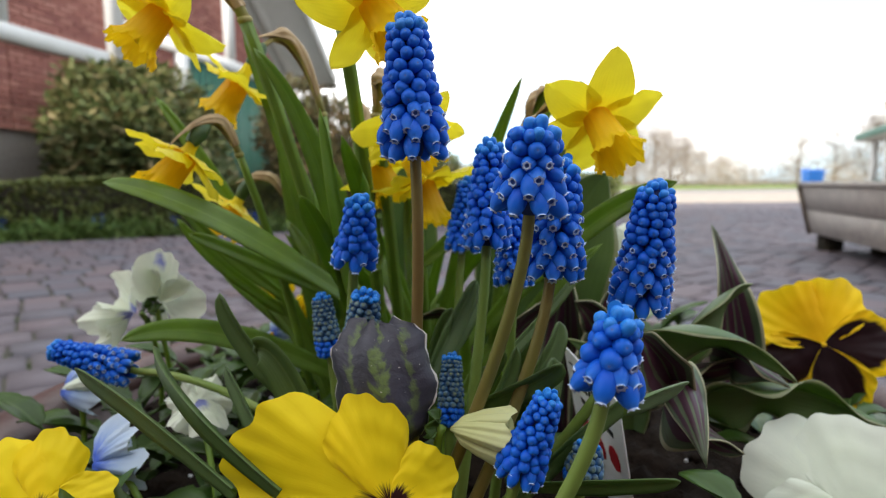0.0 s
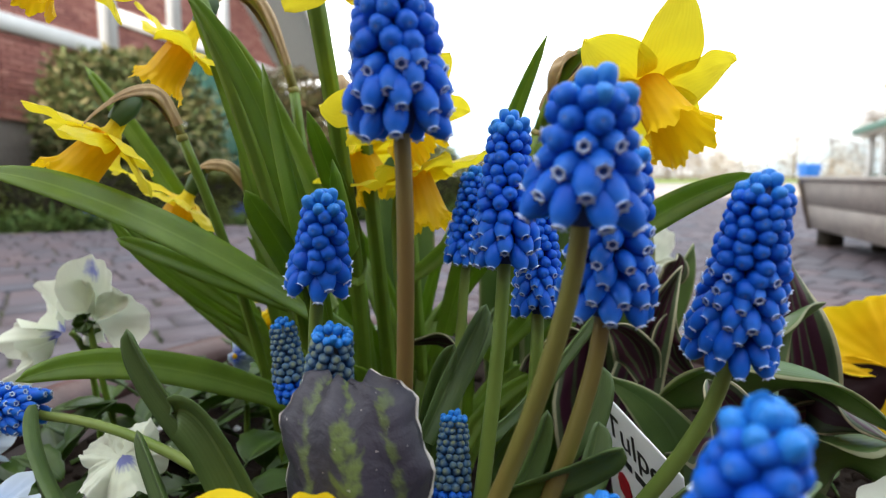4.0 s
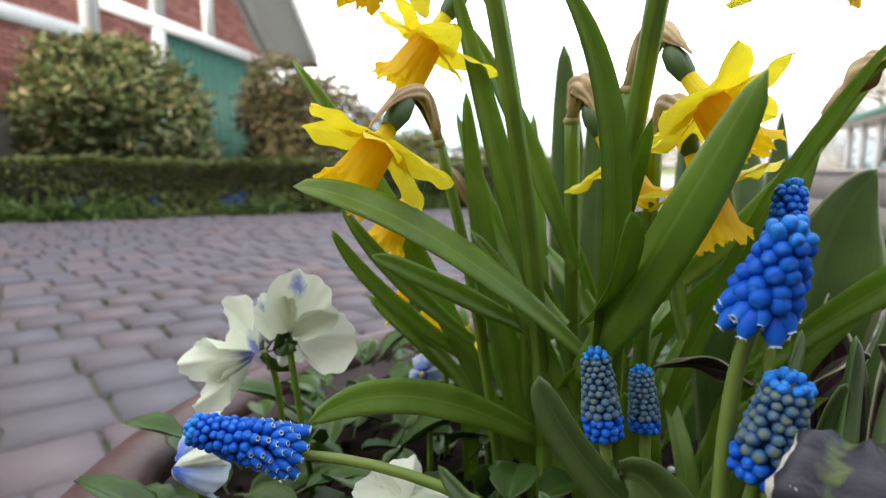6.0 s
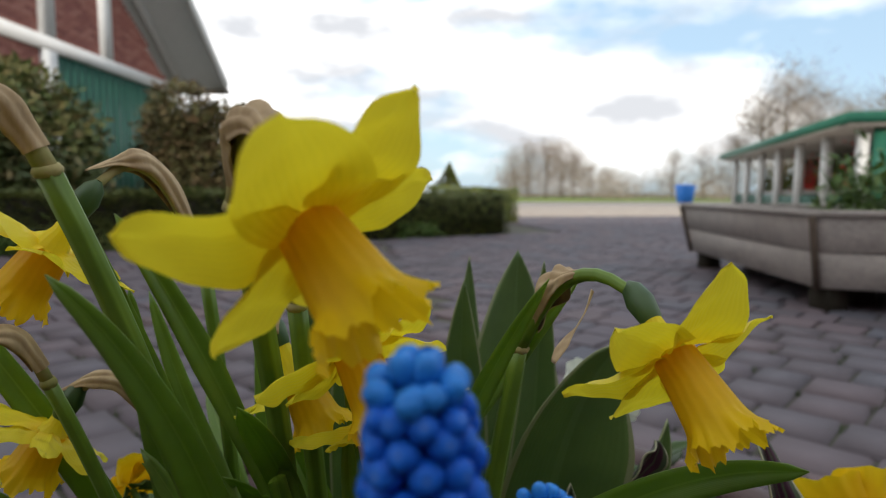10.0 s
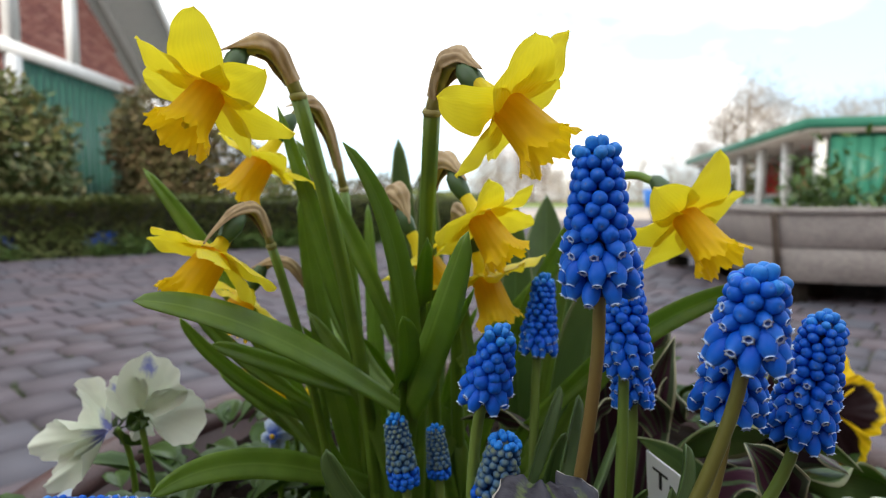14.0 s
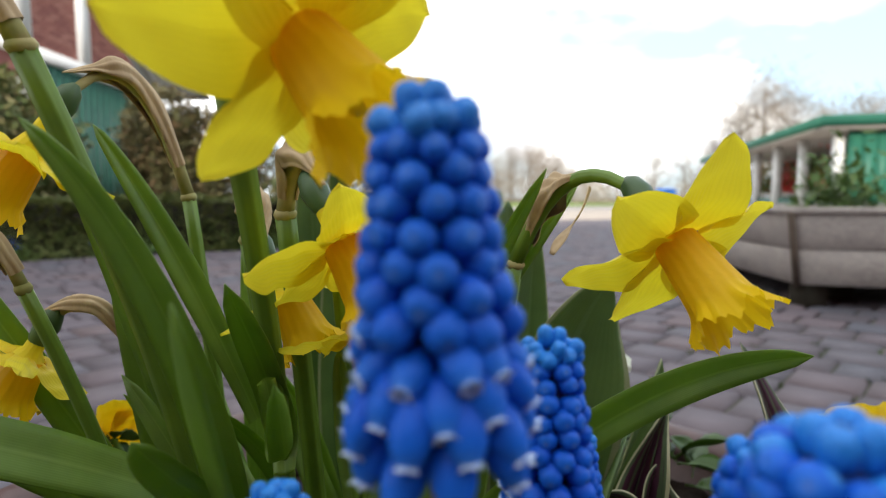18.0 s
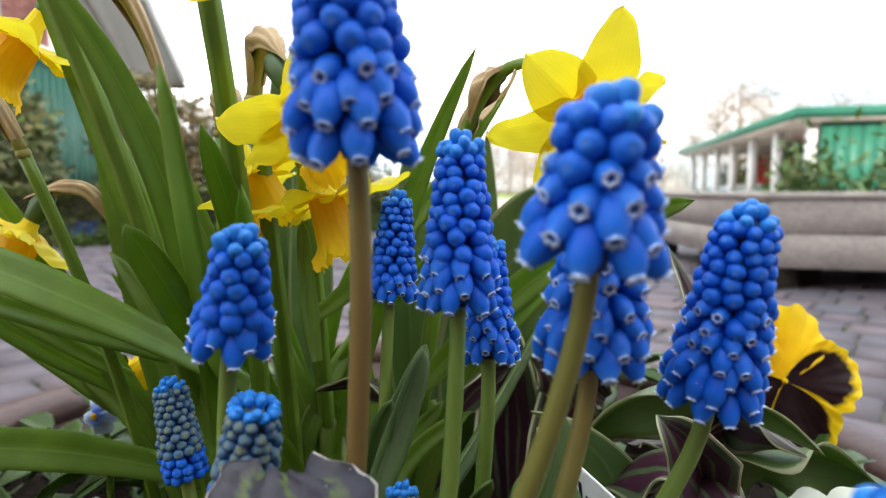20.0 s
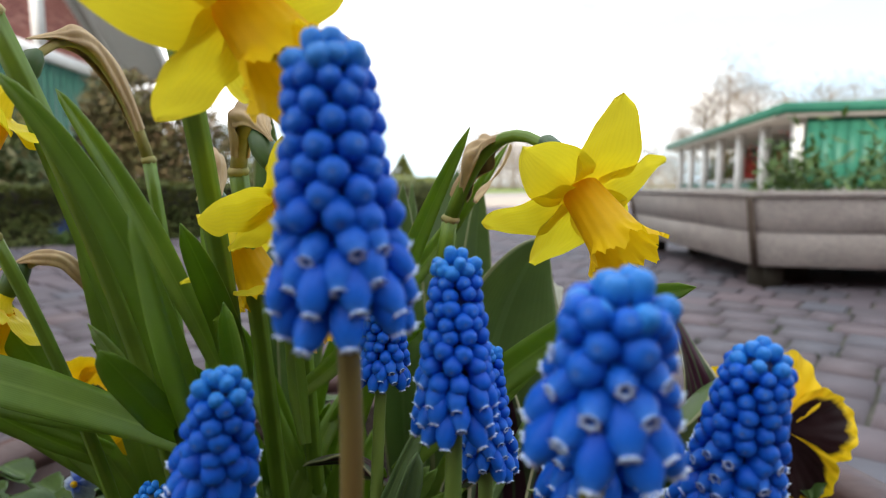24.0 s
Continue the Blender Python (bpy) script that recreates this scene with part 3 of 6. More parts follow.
def pansy_mat(name, base, edge, blotch, reach, trans=0.3, veined=0.5, soft=0.05, patch=None, border=0.0, ragged=1.0):
    """Velvety petal with a dark blotch that spreads from the throat in uneven rays."""
    a = Mat(name, base, 0.6, 0.25)
    u, v = a.uv()
    rays = a.math("SINE", a.math("MULTIPLY", u, 60.0))
    nz = a.noise(a.coords("UV", (7, 2, 1)), 3.0, 4)
    lim = a.math("ADD", a.math("MULTIPLY", rays, 0.03 * ragged), a.math("MULTIPLY", nz, 0.28 * ragged))
    d = a.math("SUBTRACT", a.math("ADD", v, lim), reach + 0.14)
    if border:
        rimw = a.math("POWER", a.math("MULTIPLY", a.math("ABSOLUTE", a.math("SUBTRACT", u, 0.5)), 2.0), 3.5)
        d = a.math("ADD", d, a.math("MULTIPLY", rimw, border))
    fac = a.n("MapRange")
    a.link(d, fac.inputs["Value"])
    fac.inputs["From Min"].default_value, fac.inputs["From Max"].default_value = -soft, soft
    col = a.ramp(v, [(0.0, base), (0.6, base), (1.0, edge)])
    col = a.mix(a.math("MULTIPLY", a.noise(a.coords("Object"), 90, 5), 0.3), col, tuple(c * 0.8 for c in base))
    col = a.mix(fac.outputs["Result"], blotch, col)
    if patch:
        du = a.math("MULTIPLY", a.math("SUBTRACT", u, 0.66), 2.3)
        dv = a.math("SUBTRACT", v, 0.74)
        far = a.math("SQRT", a.math("ADD", a.math("MULTIPLY", du, du), a.math("MULTIPLY", dv, dv)))
        pn = a.noise(a.coords("UV", (9, 3, 1)), 2.4, 4)
        pf = a.ramp(a.math("ADD", far, a.math("MULTIPLY", pn, 0.3)), [(0.22, (1, 1, 1)), (0.36, (0, 0, 0))])
        col = a.mix(a.math("MULTIPLY", pf, 0.85), col, patch)
    a.color(col).bump(a.noise(a.coords("UV", (26, 3, 1)), 3.0, 3), 0.15, 0.0005)
    a.p.inputs["Sheen Weight"].default_value = 0.1
    a.translucent(col, trans)
    return a.m


YEL = (0.93, 0.71, 0.004)
M_PY = pansy_mat("pansy_yellow", YEL, (0.94, 0.73, 0.01), (0.03, 0.004, 0.006), 0.12)
M_PYD = pansy_mat("pansy_yellow_dark", (0.9, 0.6, 0.004), (0.92, 0.66, 0.01), (0.012, 0.0015, 0.003), 0.82, border=0.75, ragged=0.55)
M_PYS = pansy_mat("pansy_yellow_spot", YEL, (0.94, 0.73, 0.01), (0.03, 0.004, 0.006), 0.26)
M_PYU = pansy_mat("pansy_yellow_upper", (0.9, 0.58, 0.004), (0.92, 0.66, 0.01), (0.03, 0.004, 0.006), -0.2)
M_PW = pansy_mat("pansy_white", (0.7, 0.76, 0.62), (0.74, 0.79, 0.68), (0.12, 0.12, 0.3), -0.2, 0.3)
M_PWP = pansy_mat("pansy_white_patched", (0.7, 0.76, 0.6), (0.74, 0.78, 0.66), (0.1, 0.13, 0.42), -0.2, 0.3, patch=(0.16, 0.18, 0.55))
M_PWV = pansy_mat("pansy_white_violet", (0.7, 0.76, 0.6), (0.74, 0.78, 0.66), (0.17, 0.19, 0.42), 0.3, 0.3, soft=0.1)
M_PBL = pansy_mat("pansy_pale_blue", (0.38, 0.5, 0.72), (0.6, 0.7, 0.8), (0.06, 0.14, 0.6), 0.4, 0.3, soft=0.2)
M_PCR = pansy_mat("pansy_cream", (0.6, 0.62, 0.28), (0.66, 0.68, 0.36), (0.3, 0.35, 0.1), 0.1, 0.3, soft=0.2)
M_PLEAF = leaf_mat("pansy_leaf", (0.02, 0.055, 0.007), (0.052, 0.115, 0.016), (0.11, 0.18, 0.045), 0.28, 9, 0.4, spec=0.4)


def striped_mat():
    """Tulip leaf: grey-green blade, purple stripes that run lengthwise, pale margin."""
    a = Mat("tulip_leaf", (0.1, 0.15, 0.08), 0.45, 0.4)
    u, v = a.uv()
    wob = a.math("MULTIPLY", a.noise(a.coords("UV", (3, 1.5, 1)), 2.0, 3), 0.16)
    uu = a.math("ADD", u, wob)
    st = a.math("SINE", a.math("MULTIPLY", uu, 31.0))
    st2 = a.math("SINE", a.math("MULTIPLY", uu, 17.0))
    mask = a.math("GREATER_THAN", a.math("ADD", st, a.math("MULTIPLY", st2, 0.5)), -0.62)
    edge = a.math("LESS_THAN", a.math("ABSOLUTE", a.math("SUBTRACT", u, 0.5)), 0.42)
    tipf = a.n("MapRange")
    a.link(v, tipf.inputs["Value"])
    tipf.inputs["From Min"].default_value, tipf.inputs["From Max"].default_value = 1.0, 0.86
    fac = a.math("MULTIPLY", a.math("MULTIPLY", mask, edge), tipf.outputs["Result"])
    g = a.ramp(a.noise(a.coords("Object"), 60, 5), [(0.3, (0.045, 0.07, 0.032)), (0.7, (0.085, 0.12, 0.06))])
    col = a.mix(a.math("MULTIPLY", fac, 0.97), g, (0.045, 0.008, 0.026))
    rim = a.math("GREATER_THAN", a.math("ABSOLUTE", a.math("SUBTRACT", u, 0.5)), 0.462)
    col = a.mix(a.math("MULTIPLY", rim, 0.8), col, (0.42, 0.4, 0.25))
    a.color(col).bump(st, 0.2, 0.0004)
    a.translucent(a.mix(0.4, col, (0.2, 0.26, 0.08)), 0.15)
    return a.m


def purple_mat():
    a = Mat("veined_leaf", (0.05, 0.04, 0.07), 0.5, 0.4)
    u, v = a.uv()
    wob = a.math("MULTIPLY", a.noise(a.coords("UV", (2.0, 3.0, 1)), 2.0, 4), 3.2)
    fan = a.math("SINE", a.math("ADD", a.math("MULTIPLY", u, 21.0), a.math("MULTIPLY", wob, 2.2)))
    net = a.noise(a.coords("UV", (3.0, 5.0, 1)), 3.0, 4)
    f = a.n("MapRange")
    a.link(a.math("ADD", a.math("MULTIPLY", fan, 0.6), a.math("MULTIPLY", net, 2.2)), f.inputs["Value"])
    f.inputs["From Min"].default_value, f.inputs["From Max"].default_value = 1.3, 1.75
    dark = a.ramp(a.noise(a.coords("Object"), 90, 5), [(0.3, (0.014, 0.014, 0.024)), (0.7, (0.042, 0.042, 0.06))])
    mid = a.ramp(a.math("ABSOLUTE", a.math("SUBTRACT", u, 0.5)), [(0.2, (1, 1, 1)), (0.46, (0.1, 0.1, 0.1))])
    col = a.mix(a.math("MULTIPLY", a.math("MULTIPLY", f.outputs["Result"], mid), 0.62), dark, (0.13, 0.2, 0.03))
    sp = a.math("GREATER_THAN", a.noise(a.coords("Object"), 600, 2), 0.73)
    col = a.mix(a.math("MULTIPLY", sp, 0.6), col, (0.55, 0.53, 0.5))
    rim = a.math("GREATER_THAN", a.math("ADD", a.math("ABSOLUTE", a.math("SUBTRACT", u, 0.5)), a.math("MULTIPLY", a.noise(a.coords("UV"), 6, 2), 0.1)), 0.535)
    col = a.mix(rim, col, (0.6, 0.57, 0.52))
    a.color(col).bump(net, 0.4, 0.0012)
    return a.m


M_TULIP = striped_mat()
M_TULIPG = leaf_mat("tulip_leaf_plain", (0.058, 0.115, 0.03), (0.115, 0.2, 0.05), (0.14, 0.235, 0.075), 0.34, 40, margin=(0.36, 0.36, 0.2))
M_PURPLE = purple_mat()


def fan_petal(size, wide, seed, cup=0.0, wave=0.1, notch=0.0, tilt=0.0, frill=0.012):
    """A broad rounded petal that fans out from its claw, with a wavy rim."""
    rng = random.Random(seed)
    p1, p2 = rng.uniform(0, 6), rng.uniform(0, 6)

    def fn(u, v):
        a = (u - 0.5) * wide
        rim = (math.cos(min(1.0, abs(u - 0.5) * 2) * math.pi / 2) ** 0.36) * (1 - notch * math.exp(-((u - 0.5) / 0.1) ** 2)) if 0 < u < 1 else 0.25
        rim = max(rim, 0.25) * (1 + 0.035 * math.sin(u * 17 + p1) + 0.02 * math.sin(u * 43 + p2))
        r = size * rim * (v ** 0.9)
        z = size * (-cup * v * v + wave * v * v * math.sin(u * 11 + p1) + 0.2 * wave * v ** 3 * math.sin(u * 23 + p2) + tilt * v)
        return V(r * math.sin(a), r * math.cos(a), z + 0.0002 * math.sin(v * 20 + p1) + frill * size * v ** 4 * math.sin(u * 60 + p2))
    return sheet(fn, 46, 14)


def small_leaf(base, way, up, length, width, seed=0):
    """A short scalloped leaf on a stub of a stem."""
    base, way, up = Vector(base), Vector(way).normalized(), Vector(up).normalized()
    s = way.cross(up).normalized()
    n = s.cross(way)
    rng = random.Random(seed)
    droop, ph = rng.uniform(0.1, 0.5), rng.uniform(0, 6)

    def fn(u, v):
        q = max(0.0, (v - 0.22) / 0.78)
        w = 0.05 if v < 0.22 else max(0.05, math.sin(math.pi * min(1, q * 0.93 + 0.05)) ** 0.7)
        w *= 1 + 0.07 * math.sin(q * 26 + ph) * (1 if v > 0.25 else 0)
        x = (u - 0.5) * width * w
        return base + way * (v * length) + s * x + n * (0.9 * abs(x) * 0.6 - droop * length * v * v + 0.02 * length * math.sin(v * 8 + u * 5 + ph))
    return sheet(fn, 6, 14, 0.0005)


def pansy(base, centre, face, size, mats, label, roll=0.0, seed=0, leaves=8, spread=0.045, cup=0.12, skip=(), lift=0.0, wave=0.1, flower=True, leaf_len=0.03, sizes=(1.0, 0.86, 0.95), widths=(1.75, 1.5, 2.1), side_at=1.75, frill=0.012, eye=True, uneven=1.0, low_at=math.pi, sepal=0.55):
    """mats: upper pair, side pair, lower petal."""
    rng = random.Random(seed + 100)
    base, centre, face = Vector(base), Vector(centre), Vector(face).normalized()
    t = thing("pansy", base, label, "flower", "pansies in the pot")
    if flower:
        back = centre - face * 0.004
        ctrl = (base + back) / 2 + V(0, 0, (back.z - base.z) * 0.35) - face * 0.008
        part("stalk", tube([bez(base, ctrl, back, k / 10) for k in range(11)], [0.0013] * 11, 8), M_STALK, t)
        m = frame_to(centre, face, V(0, 0, 1).cross(face) if abs(face.z) < 0.97 else V(1, 0, 0)) @ Matrix.Rotation(roll, 4, "Z")
        spec = [(0.42, 0, sizes[0], widths[0], -0.0016), (-0.42, 0, sizes[0] * uneven, widths[0], -0.0011), (side_at, 1, sizes[1], widths[1], -0.0004), (-side_at, 1, sizes[1], widths[1], 0.0001), (low_at, 2, sizes[2], widths[2], 0.0008)]
        for k, (ang, mi, sc, wd, dz) in enumerate(spec):
            if k in skip:
                continue
            o = part("petal", fan_petal(size * sc * rng.uniform(0.95, 1.05), wd, seed * 7 + k, cup + lift * (1 if mi == 0 else -0.4), wave, 0.06 if mi == 2 else 0.0, frill=frill), mats[mi], t)
            o.matrix_basis = m @ Matrix.Translation((0, 0, dz)) @ Matrix.Rotation(ang, 4, "Z") @ Matrix.Rotation(rng.uniform(-0.1, 0.1), 4, "X")
        if eye:
            o = part("eye", lathe([(0.0011, 0), (0.0013, 0.0005), (0.0009, 0.0012), (0.0002, 0.0015)], 10), M_PYU, t, "small yellow throat")
            o.matrix_basis = m @ Matrix.Translation((0, 0, 0.0006))
        for k in range(5):
            a = k * 1.2566
            o = part("sepal", small_leaf((0, 0, 0), (math.cos(a), math.sin(a), -0.5), (0, 0, 1), size * sepal, 0.006, seed + k), M_PLEAF, t)
            o.matrix_basis = m @ Matrix.Translation((0, 0, -0.005))
    for k in range(leaves):
        a = rng.uniform(0, 6.283)
        r = spread * rng.uniform(0.1, 1) ** 0.6
        x, y = base.x + r * math.cos(a), base.y + r * math.sin(a)
        if math.hypot(x - POT.x, y - POT.y) > 0.2:
            x, y = POT.x + (x - POT.x) * 0.85, POT.y + (y - POT.y) * 0.85
        z = soil_z(x, y) + rng.uniform(-0.004, 0.031)
        part("leaf", small_leaf((x, y, z), (math.cos(a) + rng.uniform(-0.6, 0.6), math.sin(a) + rng.uniform(-0.6, 0.6), rng.uniform(0.1, 0.9)), (0, 0, 1), leaf_len * rng.uniform(0.75, 1.3), leaf_len * rng.uniform(0.4, 0.55), seed * 31 + k), M_PLEAF, t)
    return t


def wavy(base, mid, tip, width, ripple=0.12, fold=0.35, seed=0, side=None, roll=0.0, waves=9.0, blunt=0.25):
    """A broad pointed leaf with a rippled margin."""
    base, mid, tip = Vector(base), Vector(mid), Vector(tip)
    ctrl = mid * 2 - (base + tip) / 2
    flat = Vector(side) if side else V(0, 1, 0.7).cross(tip - base)

    def fn(u, v):
        p = bez(base, ctrl, tip, v)
        d = (bez(base, ctrl, tip, min(1, v + 0.02)) - bez(base, ctrl, tip, max(0, v - 0.02))).normalized()
        s = (flat - d * flat.dot(d)).normalized()
        s = Matrix.Rotation(roll * v, 3, d) @ s
        up = s.cross(d)
        w = width * (0.45 + 0.55 * min(1, v * 2.6)) * max(0.0, 1 - max(0.0, (v - blunt) / (1.0001 - blunt)) ** 1.7)
        x = (u - 0.5) * w
        e = (2 * abs(u - 0.5)) ** 2.5
        ph = seed + (0 if u < 0.5 else 2.2)
        return p + s * x + up * (fold * w * (1.5 * abs(u - 0.5) - 0.25) + ripple * width * e * math.sin(v * waves + ph) * min(1, w / width * 1.6))
    return sheet(fn, 12, 34, 0.0011)


# ---------- grape hyacinths ----------
m1 = muscari((-0.0125, 0.190, 0.38), (-0.0069, 0.1605, 0.5050), (-0.0089, 0.1595, 0.5455), 0.0193, 1, open_to=0.42, label="tall blue grape hyacinth on a brownish stalk in the pot")
m2 = muscari((-0.0125, 0.171, 0.38), (0.0218, 0.1470, 0.4908), (0.0229, 0.1433, 0.5172), 0.0192, 2, open_to=0.6, floret=1.18, taper=0.42, label="stout blue grape hyacinth on a leaning brownish stalk")
m3 = muscari((0.007, 0.186, 0.38), (0.0563, 0.1670, 0.4620), (0.0588, 0.1605, 0.5016), 0.0184, 3, open_to=0.5, floret=0.92, green=True, label="blue grape hyacinth leaning over on a green stalk")
m4 = muscari((-0.005, 0.159, 0.38), (0.0298, 0.1615, 0.4718), (0.0332, 0.1622, 0.5080), 0.0188, 4, open_to=0.5, label="blue grape hyacinth on a brownish stalk in the pot")
m5 = muscari((0.001, 0.166, 0.38), (0.0140, 0.1848, 0.4782), (0.0155, 0.1880, 0.5152), 0.0162, 5, open_to=0.32, green=True, floret=1.05, label="slender blue grape hyacinth on a green stalk")
m6 = muscari((0.002, 0.222, 0.38), (0.0078, 0.2360, 0.4710), (0.0109, 0.2370, 0.5035), 0.0148, 6, open_to=0.28, green=True, floret=1.0, label="thin dark blue grape hyacinth among daffodil leaves")
m6b = muscari((0.017, 0.2, 0.38), (0.0238, 0.196, 0.464), (0.0245, 0.2, 0.494), 0.0140, 16, open_to=0.4, green=True, label="small blue grape hyacinth half hidden by others")
m7 = muscari((-0.03, 0.182, 0.38), (-0.0283, 0.1865, 0.4728), (-0.0242, 0.1795, 0.4982), 0.0152, 7, open_to=0.36, green=True, floret=1.2, label="short blue grape hyacinth with a tilted spike")
m8 = muscari((-0.04, 0.232, 0.37), (-0.0440, 0.2235, 0.4340), (-0.0474, 0.2250, 0.4590), 0.0118, 8, True, taper=0.42, label="young blue-green grape hyacinth in bud")
m9 = muscari((-0.028, 0.19, 0.37), (-0.0266, 0.182, 0.446), (-0.0232, 0.1788, 0.4690), 0.0135, 9, True, taper=0.42, label="grey-green grape hyacinth in tight bud")
m10 = muscari((-0.034, 0.222, 0.37), (-0.031, 0.229, 0.433), (-0.0323, 0.2310, 0.4520), 0.0098, 10, True, taper=0.42, label="small young grape hyacinth in bud")
m11 = muscari((0.002, 0.18, 0.37), (0.002, 0.179, 0.424), (0.003, 0.187, 0.446), 0.0100, 11, True, taper=0.42, label="small dark green grape hyacinth in tight bud")
m12 = muscari((-0.004, 0.124, 0.38), (0.0325, 0.1160, 0.4550), (0.0364, 0.1162, 0.4766), 0.0152, 12, green=True, floret=1.36, label="blue grape hyacinth with few large florets")
m13 = muscari((0.02, 0.15, 0.37), (0.0187, 0.1470, 0.4217), (0.0282, 0.1455, 0.4480), 0.0138, 13, open_to=0.2, green=True, label="short blue grape hyacinth near the soil")
m14 = muscari((-0.020, 0.205, 0.375), (-0.1253, 0.2335, 0.4250), (-0.1585, 0.2290, 0.4365), 0.0160, 14, open_to=0.4, green=True, stem_r=0.0016, bend=(-0.068, 0.218, 0.4275), floret=0.92, label="blue grape hyacinth lying flat over the pansies")
m15 = muscari((0.034, 0.165, 0.36), (0.0407, 0.1650, 0.4128), (0.0430, 0.1650, 0.4267), 0.0130, 15, True, label="dark young grape hyacinth deep in the leaves")

# leaves of the grape hyacinths
leaf(m9, (-0.034, 0.174, 0.425), (-0.0590, 0.1805, 0.4470), (-0.0705, 0.1834, 0.4663), 0.0085, M_MLEAF, 0.45)
leaf(m9, (-0.042, 0.143, 0.422), (-0.0700, 0.1560, 0.4405), (-0.0900, 0.1800, 0.4500), 0.0080, M_MLEAF, 0.45)
leaf(m14, (-0.0520, 0.1390, 0.4240), (-0.0852, 0.1570, 0.4385), (-0.1111, 0.1729, 0.4449), 0.0105, M_MLEAF, 0.3)
leaf(m8, (-0.028, 0.168, 0.395), (-0.0461, 0.1720, 0.4409), (-0.0580, 0.1750, 0.4495), 0.0120, M_MLEAF, 0.4)
leaf(m8, (-0.0500, 0.1640, 0.4190), (-0.0600, 0.1740, 0.4310), (-0.0699, 0.1835, 0.4424), 0.0070, M_MLEAF, 0.45)
leaf(m5, (-0.0046, 0.1900, 0.4365), (0.0033, 0.2000, 0.4500), (0.0123, 0.2100, 0.4655), 0.0085, M_MLEAF, 0.5)
leaf(m2, (0.0105, 0.1650, 0.4333), (0.0174, 0.1700, 0.4382), (0.0220, 0.1720, 0.4514), 0.0060, M_MLEAF, 0.5)
leaf(m4, (0.0115, 0.1650, 0.4366), (0.0241, 0.1600, 0.4436), (0.0325, 0.1550, 0.4512), 0.0090, M_MLEAF, 0.35)
leaf(m11, (0.0080, 0.1850, 0.4239), (0.0134, 0.1850, 0.4354), (0.0196, 0.1800, 0.4471), 0.0055, M_MLEAF, 0.5)
leaf(m12, (0.0200, 0.1650, 0.4050), (0.0420, 0.1720, 0.4235), (0.0630, 0.1798, 0.4342), 0.0090, M_MLEAF, 0.35)
leaf(m13, (0.0233, 0.1600, 0.4139), (0.0447, 0.1500, 0.4194), (0.0615, 0.1450, 0.4228), 0.0075, M_MLEAF, 0.3)
leaf(m6, (-0.0021, 0.2200, 0.4282), (0.0083, 0.2300, 0.4444), (0.0191, 0.2400, 0.4583), 0.0085, M_MLEAF, 0.4)
leaf(m3, (0.0126, 0.2000, 0.4339), (0.0293, 0.2200, 0.4400), (0.0630, 0.2500, 0.4677), 0.0085, M_MLEAF, 0.4)
leaf(m4, (0.0282, 0.1800, 0.4386), (0.0348, 0.1850, 0.4457), (0.0386, 0.1900, 0.4546), 0.0090, M_MLEAF, 0.4)
leaf(m11, (-0.0030, 0.2000, 0.4219), (-0.0018, 0.2000, 0.4424), (0.0033, 0.2000, 0.4574), 0.0070, M_MLEAF, 0.4)
leaf(m12, (0.0427, 0.1300, 0.4493), (0.0521, 0.1400, 0.4480), (0.0639, 0.1500, 0.4470), 0.0095, M_MLEAF, 0.3)
leaf(m3, (0.0287, 0.1700, 0.4315), (0.0322, 0.1750, 0.4380), (0.0352, 0.1800, 0.4453), 0.0090, M_MLEAF, 0.4)

# ---------- daffodils ----------
d1 = daffodil((-0.0295, 0.285, 0.37), (-0.0352, 0.2190, 0.5575), (-0.0205, 0.1886, 0.5551), (0.50, -0.484, -0.72), 0.0180, [(-167, 24.8, -4.5), (-111, 22.9, 5), (28, 22.3, 0.9), (132, 27.5, 1.4), (78, 24.8, -2.5), (-48, 23, 1)], 1, bend=(-0.029, 0.277, 0.47), arch=0.019, back=(-0.0275, 0.2005, 0.5645), label="yellow daffodil nodding from a tall green stalk")
d2 = daffodil((0.02, 0.285, 0.37), (0.0350, 0.265, 0.515), (0.0572, 0.2205, 0.5237), (0.20, -0.69, -0.69), 0.0215, [(90, 25.6, -5.5), (21, 26.2, -2), (153, 27, -1.3), (-156, 27, -1.1), (-89, 28, 1.6), (-33, 26, 1)], 2, bend=(0.026, 0.27, 0.46), arch=0.027, green_neck=True, tip=(0.0500, 0.2430, 0.5385), tail=((0.0446, 0.2370, 0.5363), (0.0322, 0.2285, 0.5207)), label="yellow daffodil with six open petals on a bent neck")
d3 = daffodil((-0.046, 0.285, 0.37), (-0.0765, 0.2390, 0.5645), (-0.1015, 0.2226, 0.5622), (-0.443, -0.445, -0.778), 0.0180, [(54, 29.5, -2), (103, 23.2, 2), (160, 24, 1), (-43, 27.6, 0.4), (-87, 22, 7), (6, 24, -3)], 3, bend=(-0.05, 0.272, 0.47), arch=0.018, back=(-0.0950, 0.2320, 0.5735), label="yellow daffodil hanging from a bent dry neck")
d4 = daffodil((-0.050, 0.305, 0.37), (-0.0588, 0.298, 0.5345), (-0.0905, 0.2700, 0.5454), (-0.56, -0.06, -0.82), 0.0170, [(-70, 25, -2), (-10, 21, -4), (50, 20, -3), (110, 20, 0), (170, 20, 1), (-128, 21, 1)], 4, bend=(-0.05, 0.303, 0.45), arch=0.040, stalk_r=0.0022, label="smaller yellow daffodil behind a tall stalk")
